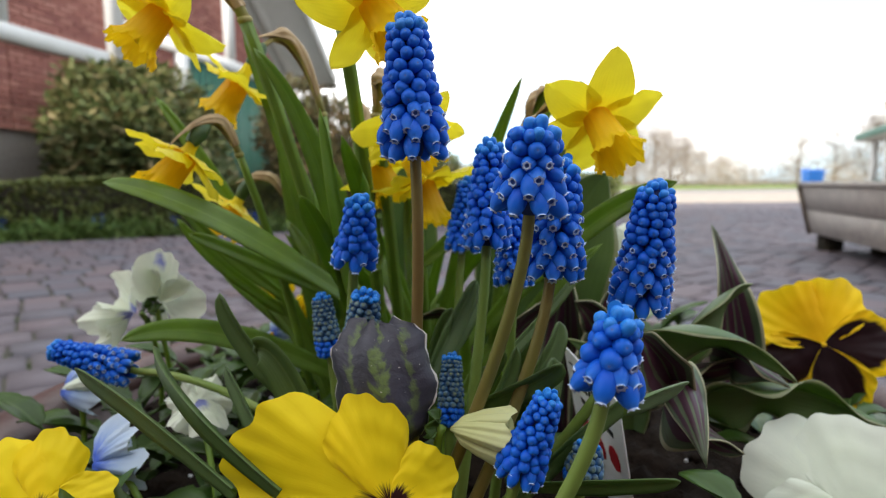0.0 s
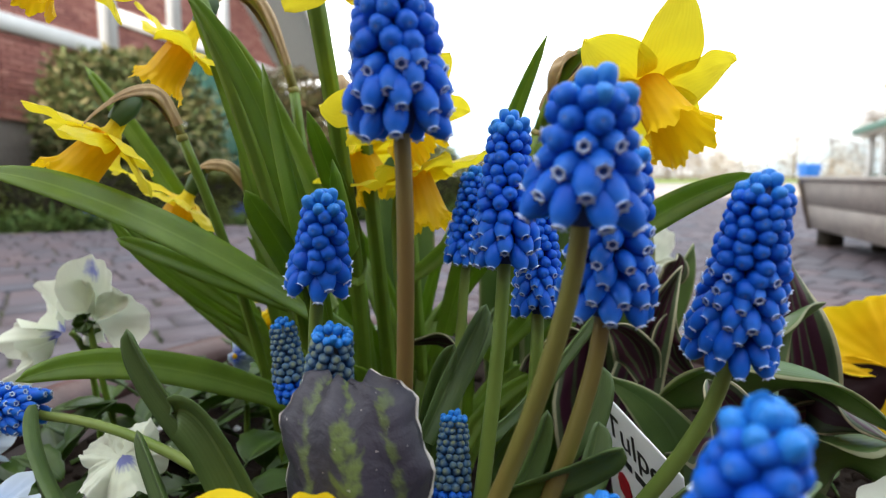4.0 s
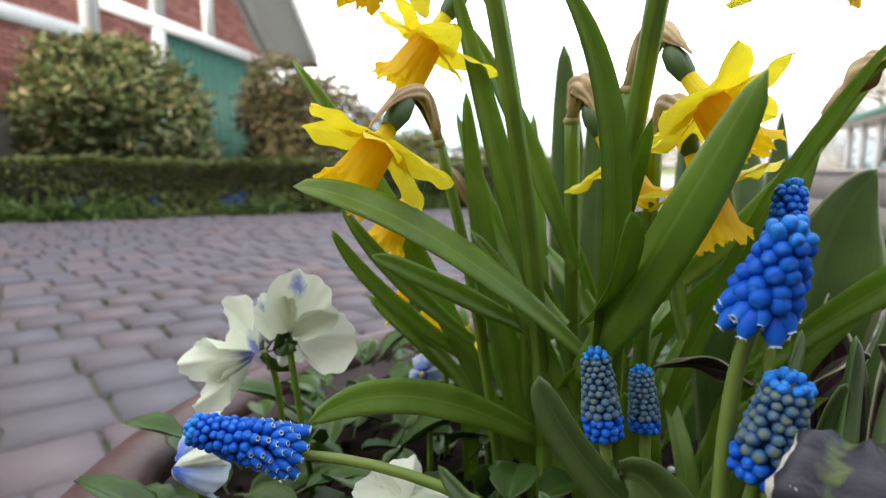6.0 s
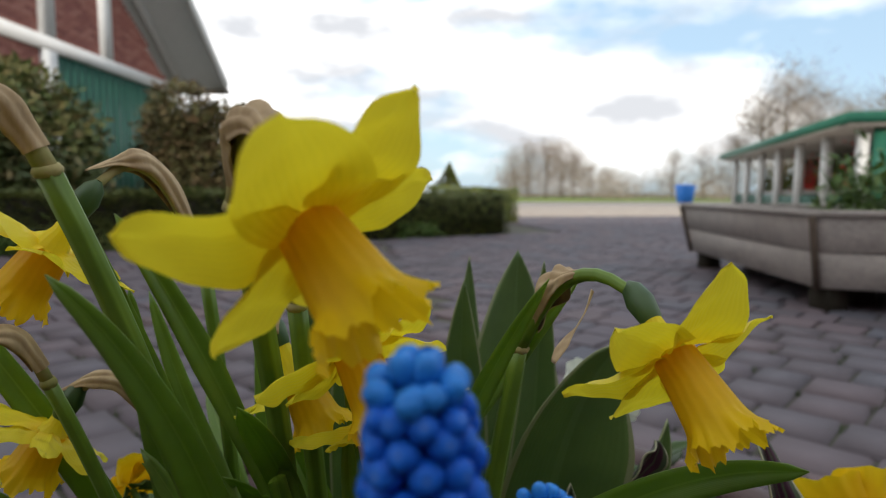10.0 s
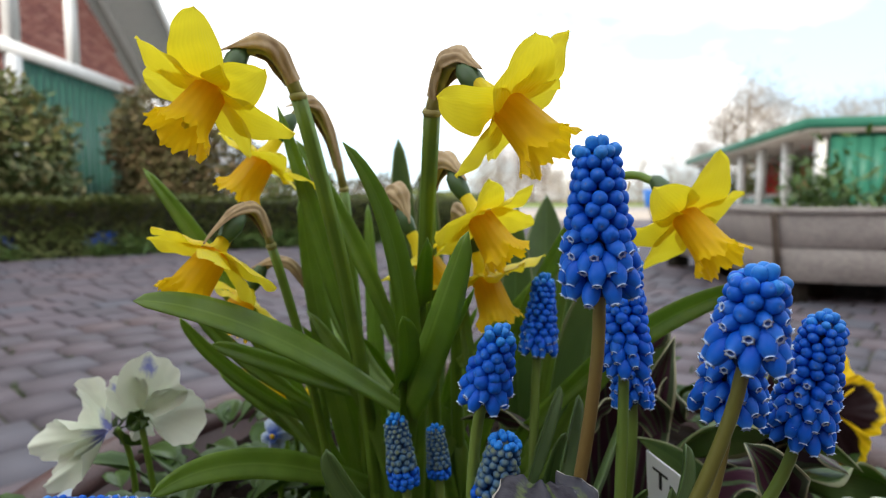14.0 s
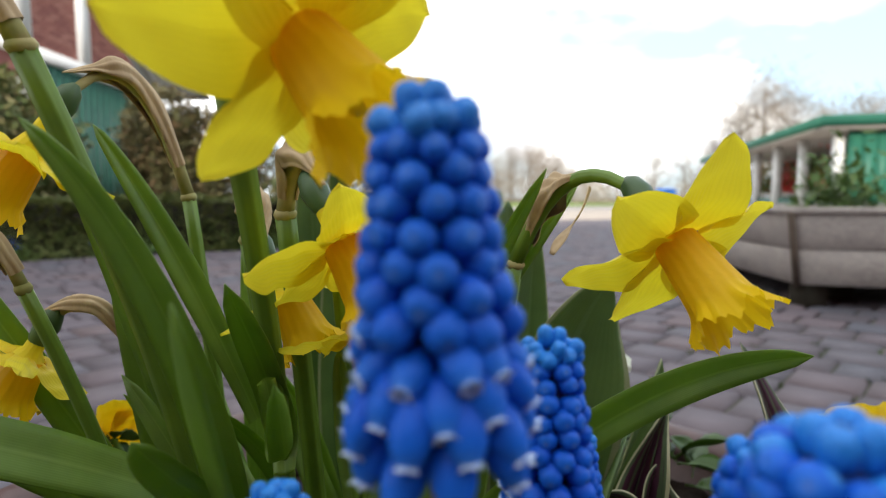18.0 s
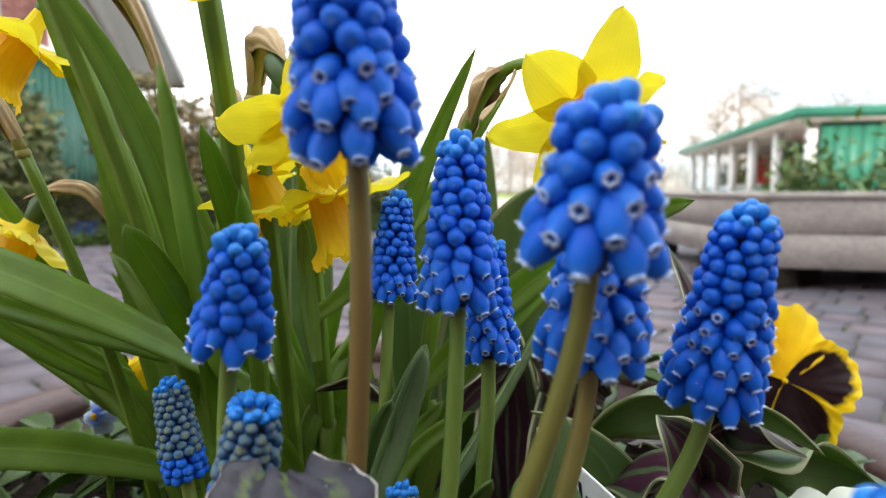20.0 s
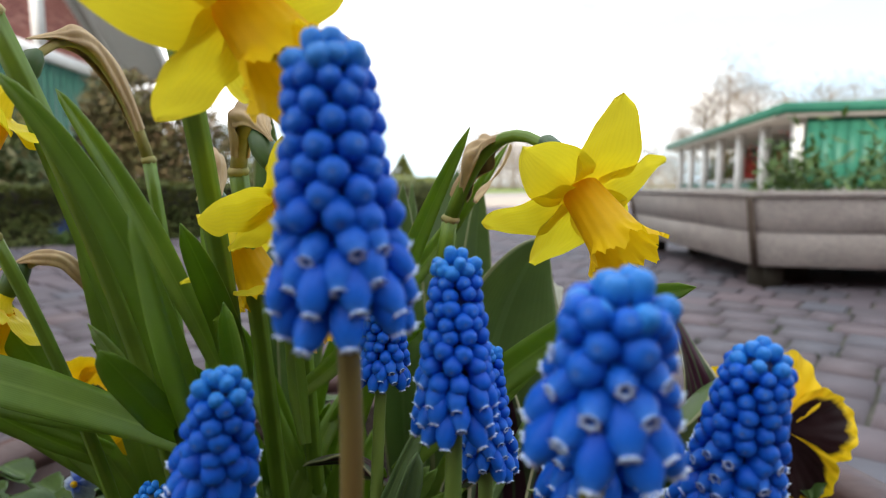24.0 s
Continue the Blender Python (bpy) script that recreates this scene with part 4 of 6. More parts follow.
d5 = daffodil((-0.062, 0.285, 0.37), (-0.0876, 0.258, 0.5132), (-0.1050, 0.2440, 0.5120), (-0.50, -0.45, -0.74), 0.0185, [(88, 23, 8), (142, 22.5, 5), (-24, 27, 5), (26, 25, 10), (-70, 21, 8), (-150, 21, 4)], 5, wide=0.8, bend=(-0.07, 0.275, 0.45), arch=0.018, back=(-0.0990, 0.2450, 0.5214), tip=(-0.1075, 0.2350, 0.5150), stalk_r=0.0018, label="yellow daffodil drooping below a dry brown sheath")
d6 = daffodil((-0.018, 0.295, 0.37), (-0.028, 0.262, 0.530), (-0.0138, 0.2392, 0.5234), (0.42, -0.44, -0.80), 0.0185, [(126, 21, -3), (78, 22.8, 2), (18, 23, 10), (-174, 27, 2.5), (-116, 21, 4), (-50, 21, 4)], 6, label="yellow daffodil facing down among the leaves")
d7 = daffodil((-0.064, 0.31, 0.37), (-0.0740, 0.2895, 0.4895), (-0.1004, 0.2865, 0.4900), (-0.48, -0.1, -0.86), 0.0150, [(98, 27, 1), (50, 20, 0), (-120, 21, 8), (155, 19, 2), (-5, 19, 0), (-65, 21, 4)], 7, wide=0.72, stalk_r=0.0018, arch=0.019, back=(-0.0955, 0.2875, 0.4985), label="low yellow daffodil with narrow petals")
d8 = daffodil((-0.028, 0.315, 0.37), (-0.040, 0.285, 0.522), (-0.0290, 0.270, 0.5080), (0.42, -0.25, -0.85), 0.0170, [(-178, 22, 4), (118, 22, 0), (60, 20, 0), (0, 20, 0), (-60, 20, 2), (-120, 20, 2)], 8, label="yellow daffodil half hidden behind a stalk")
d9 = daffodil((-0.006, 0.3, 0.37), (-0.014, 0.275, 0.512), (-0.0085, 0.2508, 0.5007), (0.287, -0.197, -0.938), 0.0185, [(-125, 21.5, -2), (54, 26.8, 0), (-5, 21, 2), (115, 21, 0), (175, 21, 0), (-65, 21, 2)], 9, label="lower yellow daffodil facing the ground")

# their leaves
leaf(d5, (-0.034, 0.276, 0.438), (-0.0865, 0.236, 0.4845), (-0.1230, 0.2150, 0.5015), 0.0128, M_LEAF, 0.15, blunt=0.60, side=(0.035, 0.63, 0.645))
leaf(d5, (-0.045, 0.287, 0.400), (-0.0920, 0.2480, 0.4355), (-0.1216, 0.2171, 0.4422), 0.0115, M_LEAF, 0.2, blunt=0.60, side=(0.05, 0.42, 0.8))
leaf(d4, (-0.055, 0.3, 0.39), (-0.102, 0.294, 0.484), (-0.1382, 0.2914, 0.5429), 0.0100, M_LEAF, 0.3, blunt=0.45)
leaf(d3, (-0.040, 0.27, 0.40), (-0.043, 0.226, 0.494), (-0.0638, 0.2072, 0.5466), 0.0090, M_LEAF, 0.35, blunt=0.41)
leaf(d1, (-0.040, 0.268, 0.435), (-0.0385, 0.215, 0.480), (-0.0352, 0.1745, 0.5222), 0.0145, M_LEAF, 0.3, blunt=0.6, side=(-0.4, 0.63, 0.66))
leaf(d4, (-0.05, 0.285, 0.38), (-0.069, 0.287, 0.47), (-0.0774, 0.2858, 0.5321), 0.0095, M_LEAF, 0.3, blunt=0.45)
leaf(d2, (0.018, 0.27, 0.43), (0.055, 0.24, 0.478), (0.0835, 0.2095, 0.5000), 0.0105, M_LEAF, 0.3, blunt=0.60)
leaf(d2, (-0.005, 0.28, 0.41), (0.012, 0.26, 0.482), (0.0311, 0.2307, 0.5404), 0.0085, M_LEAF, 0.35, blunt=0.30)
leaf(d8, (-0.02, 0.34, 0.38), (-0.022, 0.358, 0.48), (-0.0245, 0.3667, 0.5642), 0.0220, M_TULIPG, 0.4, blunt=0.26)
leaf(d8, (-0.015, 0.33, 0.38), (-0.012, 0.345, 0.48), (-0.0126, 0.3481, 0.5514), 0.0200, M_TULIPG, 0.4, blunt=0.26)
leaf(d4, (-0.04, 0.31, 0.38), (-0.044, 0.32, 0.47), (-0.0457, 0.3281, 0.5281), 0.0085, M_LEAF, 0.3, blunt=0.38)
leaf(d5, (-0.0715, 0.3000, 0.4283), (-0.1059, 0.2850, 0.4592), (-0.1236, 0.2750, 0.4849), 0.0066, M_LEAF, 0.3, blunt=0.56)
leaf(d5, (-0.0733, 0.2900, 0.4401), (-0.1018, 0.2750, 0.4687), (-0.1189, 0.2650, 0.4935), 0.0066, M_LEAF, 0.3, blunt=0.52)
leaf(d7, (-0.0675, 0.3100, 0.4087), (-0.0907, 0.3050, 0.4330), (-0.1140, 0.3000, 0.4564), 0.0070, M_LEAF, 0.3)
leaf(d3, (-0.0433, 0.2500, 0.4585), (-0.0436, 0.2200, 0.4776), (-0.0480, 0.2000, 0.4966), 0.0085, M_LEAF, 0.3)
leaf(d6, (-0.0416, 0.2800, 0.4486), (-0.0618, 0.3000, 0.4777), (-0.0794, 0.3100, 0.5272), 0.0085, M_LEAF, 0.3, blunt=0.45)
leaf(d7, (-0.0537, 0.2800, 0.4471), (-0.0848, 0.2600, 0.4671), (-0.1080, 0.2500, 0.4796), 0.0075, M_LEAF, 0.3)
leaf(d6, (-0.0137, 0.2700, 0.4608), (0.0165, 0.2700, 0.4876), (0.0526, 0.2600, 0.5388), 0.0080, M_LEAF, 0.35, blunt=0.30)
leaf(d9, (-0.0121, 0.2500, 0.4527), (-0.0140, 0.2550, 0.4722), (-0.0151, 0.2600, 0.4940), 0.0055, M_LEAF, 0.4)
leaf(d9, (-0.0297, 0.2600, 0.4616), (-0.0318, 0.2600, 0.4809), (-0.0367, 0.2200, 0.5179), 0.0090, M_LEAF, 0.3)
leaf(d1, (-0.0320, 0.2400, 0.4931), (-0.0287, 0.2400, 0.4751), (-0.0265, 0.2000, 0.5041), 0.0070, M_LEAF, 0.3)
leaf(d3, (-0.0545, 0.2700, 0.4628), (-0.0672, 0.2700, 0.5070), (-0.0843, 0.2600, 0.5644), 0.0095, M_LEAF, 0.35, blunt=0.38)
leaf(d6, (-0.0386, 0.2800, 0.4695), (-0.0587, 0.2800, 0.5177), (-0.0784, 0.2800, 0.5540), 0.0085, M_LEAF, 0.35, blunt=0.38)

# the thick of blades round the daffodil bulbs
rng = random.Random(41)
clump = [d1, d2, d3, d4, d5, d6, d7, d8, d9]
for k in range(27):
    bx, by = rng.uniform(-0.075, 0.03), rng.uniform(0.25, 0.335)
    lean = rng.uniform(-0.05, 0.05) + (bx + 0.02) * 0.5
    top = rng.uniform(0.42, 0.49)
    leaf(clump[k % 9], (bx, by, 0.37), (bx + lean * 0.3, by + rng.uniform(-0.01, 0.012), 0.37 + (top - 0.37) * 0.55), (bx + lean, by + rng.uniform(-0.02, 0.03), top), rng.uniform(0.006, 0.0105), M_LEAF, 0.25, rng.uniform(-0.5, 0.5), blunt=rng.uniform(0.5, 0.8))

# ---------- tulips that show leaves only ----------
t1 = thing("tulip", (0.07, 0.27, 0.37), "tulip plant with plain broad green leaves, not in bloom", "plant", "tulips in the pot")
part("leaf", wavy((0.045, 0.29, 0.37), (0.059, 0.295, 0.455), (0.084, 0.300, 0.505), 0.050, 0.05, 0.25, 1, blunt=0.6), M_TULIPG, t1)
part("leaf", wavy((0.040, 0.32, 0.37), (0.057, 0.350, 0.46), (0.0665, 0.3700, 0.5330), 0.050, 0.05, 0.12, 2, blunt=0.5), M_TULIPG, t1)
part("leaf", wavy((0.028, 0.30, 0.37), (0.027, 0.312, 0.46), (0.0300, 0.3200, 0.5270), 0.020, 0.05, 0.3, 7, blunt=0.55), M_TULIPG, t1)
part("leaf", wavy((0.035, 0.34, 0.37), (0.043, 0.375, 0.46), (0.0486, 0.3953, 0.5279), 0.022, 0.05, 0.2, 8), M_TULIPG, t1)
part("leaf", wavy((0.05, 0.31, 0.37), (0.062, 0.33, 0.46), (0.0688, 0.3396, 0.5313), 0.026, 0.05, 0.25, 3), M_TULIPG, t1)
part("leaf", wavy((0.05, 0.29, 0.37), (0.09, 0.30, 0.43), (0.112, 0.312, 0.470), 0.026, 0.06, 0.3, 4, blunt=0.35), M_TULIPG, t1)
t2 = thing("tulip", (0.11, 0.27, 0.37), "tulip plant with wavy purple-striped leaves, not in bloom", "plant", "tulips in the pot")
part("leaf", wavy((0.134, 0.262, 0.385), (0.1385, 0.272, 0.433), (0.1373, 0.2997, 0.4784), 0.021, 0.28, 0.6, 1, side=(1, -0.35, 0)), M_TULIP, t2)
part("leaf", wavy((0.095, 0.255, 0.40), (0.118, 0.262, 0.438), (0.1425, 0.2665, 0.4530), 0.017, 0.18, 0.68, 2), M_TULIPG, t2)
part("leaf", wavy((0.070, 0.246, 0.420), (0.102, 0.232, 0.4400), (0.1327, 0.2123, 0.4246), 0.022, 0.18, 0.6, 3), M_TULIPG, t2)
part("leaf", wavy((0.1167, 0.2500, 0.4299), (0.1208, 0.2350, 0.4300), (0.1343, 0.2200, 0.4203), 0.024, 0.18, 0.68, 6), M_TULIP, t2)
part("leaf", wavy((0.080, 0.245, 0.400), (0.0805, 0.205, 0.4320), (0.0794, 0.1692, 0.4140), 0.026, 0.18, 0.35, 4, side=(1, 0.15, 0.25), waves=12), M_TULIP, t2)
part("leaf", wavy((0.062, 0.26, 0.37), (0.075, 0.27, 0.425), (0.0921, 0.2750, 0.4660), 0.022, 0.21, 0.85, 5, side=(1, -0.3, 0)), M_TULIP, t2)
part("leaf", wavy((0.058, 0.275, 0.37), (0.06, 0.285, 0.42), (0.0628, 0.2909, 0.4580), 0.028, 0.18, 0.77, 6, side=(1, -0.3, 0)), M_TULIP, t2)
part("leaf", wavy((0.1000, 0.2420, 0.4020), (0.1400, 0.2340, 0.4140), (0.1900, 0.2260, 0.3920), 0.030, 0.2, 0.6, 8, waves=16), M_TULIPG, t2)
part("leaf", wavy((0.0823, 0.2100, 0.4206), (0.0903, 0.2000, 0.4130), (0.1019, 0.1900, 0.4082), 0.020, 0.18, 0.68, 9), M_TULIP, t2)
part("leaf", wavy((0.0853, 0.2400, 0.4194), (0.1005, 0.2400, 0.4201), (0.1367, 0.2400, 0.4274), 0.022, 0.18, 0.68, 10), M_TULIP, t2)
part("leaf", wavy((0.0826, 0.2000, 0.4253), (0.0724, 0.1900, 0.4407), (0.0680, 0.2000, 0.4478), 0.018, 0.18, 0.68, 12), M_TULIP, t2)
t3 = thing("tulip", (0.03, 0.215, 0.37), "low tulip leaves with pale margins behind a plant label", "plant", "tulips in the pot")
part("leaf", wavy((0.0790, 0.2350, 0.3975), (0.0727, 0.2350, 0.4200), (0.0514, 0.2400, 0.4354), 0.020, 0.08, 0.3, 1), M_TULIPG, t3)
part("leaf", wavy((0.0755, 0.2600, 0.4267), (0.0688, 0.2600, 0.4401), (0.0589, 0.2600, 0.4470), 0.018, 0.12, 0.4, 2), M_TULIP, t3)
part("leaf", wavy((0.0934, 0.2700, 0.4251), (0.0849, 0.2700, 0.4371), (0.0884, 0.2700, 0.4505), 0.016, 0.12, 0.4, 3), M_TULIP, t3)
part("leaf", wavy((0.0290, 0.2500, 0.4327), (0.0390, 0.2500, 0.4439), (0.0490, 0.2500, 0.4464), 0.016, 0.1, 0.4, 4), M_TULIP, t3)
part("leaf", wavy((0.0119, 0.2500, 0.4378), (0.0010, 0.2600, 0.4420), (-0.0130, 0.2700, 0.4365), 0.012, 0.1, 0.4, 5), M_TULIP, t3)
part("leaf", wavy((0.0896, 0.3000, 0.4509), (0.0988, 0.3000, 0.4608), (0.1001, 0.3000, 0.4671), 0.014, 0.1, 0.4, 7), M_TULIP, t3)

# ---------- the dark veined leaf ----------
vl = thing("veined_leaf", (-0.018, 0.16, 0.37), "upright dark purple leaf with yellow-green veins and chipped rim", "leaf")


LEAF_FOOT, LEAF_TOP, LEAF_L, LEAF_R = Vector((-0.0165, 0.1560, 0.4279)), V(-0.0182, 0.1640, 0.4610), V(-0.0347, 0.1745, 0.4420), V(-0.0046, 0.1660, 0.4420)


def shield(u, v):
    """Rounded outline, bulging to the front, with a nibbled rim."""
    a = math.pi * (v * 0.94 + 0.03)
    rim = 1 + 0.025 * math.sin(v * 23 + u * 9) + 0.02 * math.sin(v * 51)
    half = (LEAF_R - LEAF_L) * 0.5 * rim * math.sin(a) ** (0.62 if v < 0.5 else 0.5)
    x = 2 * u - 1
    c = LEAF_FOOT.lerp(LEAF_TOP, 0.5 - 0.5 * math.cos(a) * rim)
    bulge = 0.006 * (1 - x * x) * math.sin(a)
    return c + half * x + V(0.0006 * math.sin(v * 17), -bulge + 0.004 * x * x + 0.0009 * math.sin(u * 15 + v * 6), 0.0008 * math.sin(u * 21))


part("blade", sheet(shield, 22, 26, 0.0010), M_PURPLE, vl)
part("stalk", tube([V(-0.0175, 0.16, 0.365), LEAF_FOOT.lerp(V(-0.0175, 0.16, 0.365), 0.5), LEAF_FOOT], [0.0016, 0.0015, 0.0012], 8), M_STALK, vl)

# ---------- pansies ----------
pansy((-0.150, 0.300, 0.36), (-0.1555, 0.2900, 0.4365), (-0.55, -0.82, 0.1), 0.0240, [M_PWV, M_PWV, M_PWV], "white pansy with violet blotches on a short stalk", 0.3, 1, 14, 0.05, -0.25, lift=0.1, wave=0.14, frill=0.014, eye=False, widths=(1.5, 1.2, 1.0), sizes=(1.0, 1.15, 1.2), side_at=1.5, low_at=2.15, skip=(1, 3))
pansy((-0.136, 0.300, 0.36), (-0.1425, 0.2925, 0.4425), (0.12, 0.97, 0.1), 0.0298, [M_PWP, M_PW, M_PW], "white pansy turned away beside its twin", 0.1, 2, 8, 0.05, 0.2, lift=0.1, wave=0.15, frill=0.016, eye=False, widths=(1.7, 2.1, 1.8), sizes=(1.05, 0.86, 0.4), uneven=0.65, side_at=1.4, skip=(3,), sepal=0.16)
pansy((-0.03, 0.125, 0.365), (-0.0140, 0.1440, 0.4175), (0.08, -0.95, 0.25), 0.0430, [M_PY, M_PYS, M_PYS], "large plain yellow pansy with a small dark eye", 0.75, 3, 6, 0.03, 0.05, wave=0.06, sizes=(1.0, 0.45, 0.5), widths=(1.5, 1.9, 2.1), uneven=0.66)
pansy((0.205, 0.295, 0.365), (0.1930, 0.2910, 0.4170), (-0.42, -0.88, 0.16), 0.0335, [M_PYU, M_PYD, M_PYD], "yellow pansy with a large dark brown face", 0.35, 4, 2, 0.02, 0.08, wave=0.12, sizes=(1.02, 0.98, 1.12), widths=(2.1, 2.0, 1.7), side_at=1.8, frill=0.03)
pansy((0.115, 0.165, 0.36), (0.1430, 0.1900, 0.3850), (-0.12, -0.75, 0.65), 0.0390, [M_PW, M_PW, M_PW], "pale mint-white pansy near the rim", 0.2, 5, 6, 0.03, 0.12, wave=0.06, widths=(2.3, 2.4, 2.4), uneven=0.92, frill=0.006)
pansy((-0.11, 0.165, 0.365), (-0.1119, 0.1530, 0.4120), (0.2, -0.85, 0.5), 0.0225, [M_PY, M_PY, M_PY], "yellow pansy low over the rim", 0.3, 6, 12, 0.05, 0.08, wave=0.06)
pansy((-0.1, 0.19, 0.365), (-0.1285, 0.2060, 0.3990), (-0.5, -0.8, 0.2), 0.0165, [M_PBL, M_PBL, M_PBL], "pale blue pansy, half closed", 1.2, 7, 14, 0.06, 0.7, wave=0.22, eye=False)
pansy((-0.08, 0.2, 0.365), (-0.0970, 0.2250, 0.4155), (0.15, -0.5, 0.85), 0.0165, [M_PW, M_PW, M_PWV], "small white pansy under a leaning grape hyacinth", 0.4, 8, 12, 0.06, 0.3, wave=0.2, frill=0.03, eye=False)
pansy((0.005, 0.158, 0.365), (0.0035, 0.1555, 0.4325), (0.95, -0.15, -0.2), 0.0092, [M_PCR, M_PCR, M_PCR], "cream pansy bud, still rolled up", 0.5, 9, 4, 0.03, -1.7, wave=0.12)
pansy((0.125, 0.39, 0.36), (0.119, 0.388, 0.446), (-0.15, -0.95, 0.1), 0.0260, [M_PW, M_PWV, M_PW], "white pansy with dark throat behind the tulip leaves", 0.1, 10, 10, 0.04, 0.1, wave=0.12)
pansy((-0.17, 0.26, 0.36), (-0.1755, 0.2620, 0.4073), (-0.6, -0.7, 0.2), 0.0150, [M_PBL, M_PW, M_PBL], "pale blue pansy against the rim", 0.8, 11, 12, 0.04, 0.8, wave=0.25, eye=False)
pansy((-0.085, 0.345, 0.36), (-0.1013, 0.3450, 0.4448), (-0.5, 0.6, 0.3), 0.0165, [M_PYU, M_PYU, M_PYU], "yellow pansy facing away from the path", 0.4, 12, 8, 0.04, 0.2, wave=0.15)
pansy((-0.082, 0.335, 0.36), (-0.0870, 0.3150, 0.4300), (-0.3, -0.4, -0.8), 0.0185, [M_PYU, M_PYU, M_PYU], "wilting orange-yellow pansy with hanging petals", 0.7, 13, 6, 0.03, 0.5, wave=0.2, skip=(0,))
pansy((-0.09, 0.31, 0.36), (-0.0930, 0.3140, 0.4190), (-0.2, -0.9, 0.2), 0.0090, [M_PBL, M_PBL, M_PBL], "small blue pansy bud beside the blades", 0.2, 14, 6, 0.04, 0.6)
pansy((0.16, 0.42, 0.355), (0.2024, 0.4200, 0.3757), (0.2, -0.9, 0.3), 0.0120, [M_PCR, M_PBL, M_PCR], "small yellow and violet pansy at the back rim", 0.2, 15, 12, 0.05, 0.4)
for k, (x, y) in enumerate(((-0.15, 0.22), (-0.13, 0.34), (-0.06, 0.13), (0.05, 0.12), (0.17, 0.24), (0.09, 0.42), (-0.05, 0.44), (-0.14, 0.40), (0.16, 0.36), (0.0, 0.14), (-0.1, 0.26))):
    pansy((x, y, 0.36), (x, y, 0.4), (0, -1, 0.3), 0.01, [M_PW] * 3, "green pansy plant without open flowers", 0, 30 + k, 15, 0.045, flower=False)

# ---------- plant label ----------
M_CARD = simple("white_card", (0.72, 0.74, 0.76), (0.8, 0.81, 0.82), 60, 0.35, 0.05)
M_INK = Mat("black_ink", (0.02, 0.02, 0.02), 0.6).m
M_RED = simple("red_print", (0.35, 0.01, 0.02), (0.5, 0.02, 0.03), 200, 0.5, 0.0)
card_m = frame_to((0.0476, 0.2258, 0.4365), (-0.217, -0.259, 0.941), (0.245, -0.946, -0.198))
lab = thing("plant_label", card_m.translation, "white plastic plant label with black lettering, stuck in soil", "label")
o = part("card", box((0.0, -0.0004, -0.082), (0.041, 0.0004, 0.0), 0.0003), M_CARD, lab)
o.matrix_basis = card_m
txt = bpy.data.curves.new("lettering", "FONT")
txt.body, txt.size, txt.extrude = "Tulpe", 0.0125, 0.00008
tob = new("lettering", txt)
tme = bpy.data.meshes.new_from_object(tob)
bpy.data.objects.remove(tob)
o = part_of("lettering", tme, M_INK, lab, "black printed word", False)
o.matrix_basis = card_m @ Matrix.Translation((0.0035, -0.0006, -0.0135)) @ Matrix.Rotation(math.pi / 2, 4, "X")
for x, w in ((0.010, 0.006), (0.018, 0.008), (0.028, 0.006)):
    o = part("print_bar", box((x, -0.0007, -0.0205), (x + w, -0.0005, -0.0180)), M_INK, lab)
    o.matrix_basis = card_m
for k, x in enumerate((0.010, 0.021, 0.032)):
    o = part("blossom_print", lathe([(0.0002, 0), (0.0035, 0.002), (0.0042, 0.006), (0.003, 0.0095), (0.0008, 0.011)], 10), M_RED, lab, "red printed blossom shape")
    o.matrix_basis = card_m @ Matrix.Translation((x, -0.0005, -0.037 - 0.003 * (k % 2))) @ Matrix.Diagonal((1, 0.05, 1, 1))

# ---------- crumbs of soil ----------
rng = random.Random(5)
bm = bmesh.new()
for k in range(500):
    a, r = rng.uniform(0, 6.283), 0.2 * math.sqrt(rng.random())
    x, y = POT.x + r * math.cos(a), POT.y + r * math.sin(a)
    s = rng.uniform(0.0012, 0.0045)
    bmesh.ops.create_icosphere(bm, subdivisions=1, radius=s, matrix=Matrix.Translation((x, y, soil_z(x, y) + s * 0.3)) @ Matrix.Diagonal((1, rng.uniform(0.6, 1), rng.uniform(0.5, 1), 1)))
tagged(part("soil_crumbs", bm, M_SOIL), "loose dark crumbs lying on the soil", "soil", kind="stuff")
rng = random.Random(6)
bm = bmesh.new()
for k in range(120):
    a, r = rng.uniform(0, 6.283), 0.2 * math.sqrt(rng.random())
    x, y = POT.x + r * math.cos(a), POT.y + r * math.sin(a)
    bmesh.ops.create_icosphere(bm, subdivisions=1, radius=rng.uniform(0.001, 0.0022), matrix=Matrix.Translation((x, y, soil_z(x, y) + 0.001)))
tagged(part("perlite", bm, M_CARD), "white perlite grains scattered over the soil", "soil", kind="stuff")


# ---------- paving ----------
ROWS_AT = radians(36)
PAVER_W, PAVER_D = 0.172, 0.180


def paver_mat():
    a = Mat("paver", (0.2, 0.16, 0.16), 0.8, 0.3)
    vec = a.coords("Object")
    f = a.noise(vec, 160, 5)
    col = a.ramp(a.random(), [(0.0, (0.1, 0.09, 0.106)), (0.35, (0.122, 0.106, 0.128)), (0.6, (0.148, 0.115, 0.129)), (0.85, (0.1, 0.108, 0.135)), (1.0, (0.161, 0.115, 0.119))])
    col = a.mix(a.math("MULTIPLY", f, 0.5), col, (0.1, 0.085, 0.085))
    col = a.mix(a.math("MULTIPLY", a.noise(vec, 9, 3), 0.35), col, (0.2, 0.175, 0.185))
    a.color(col).bump(f, 0.4, 0.002)
    return a.m


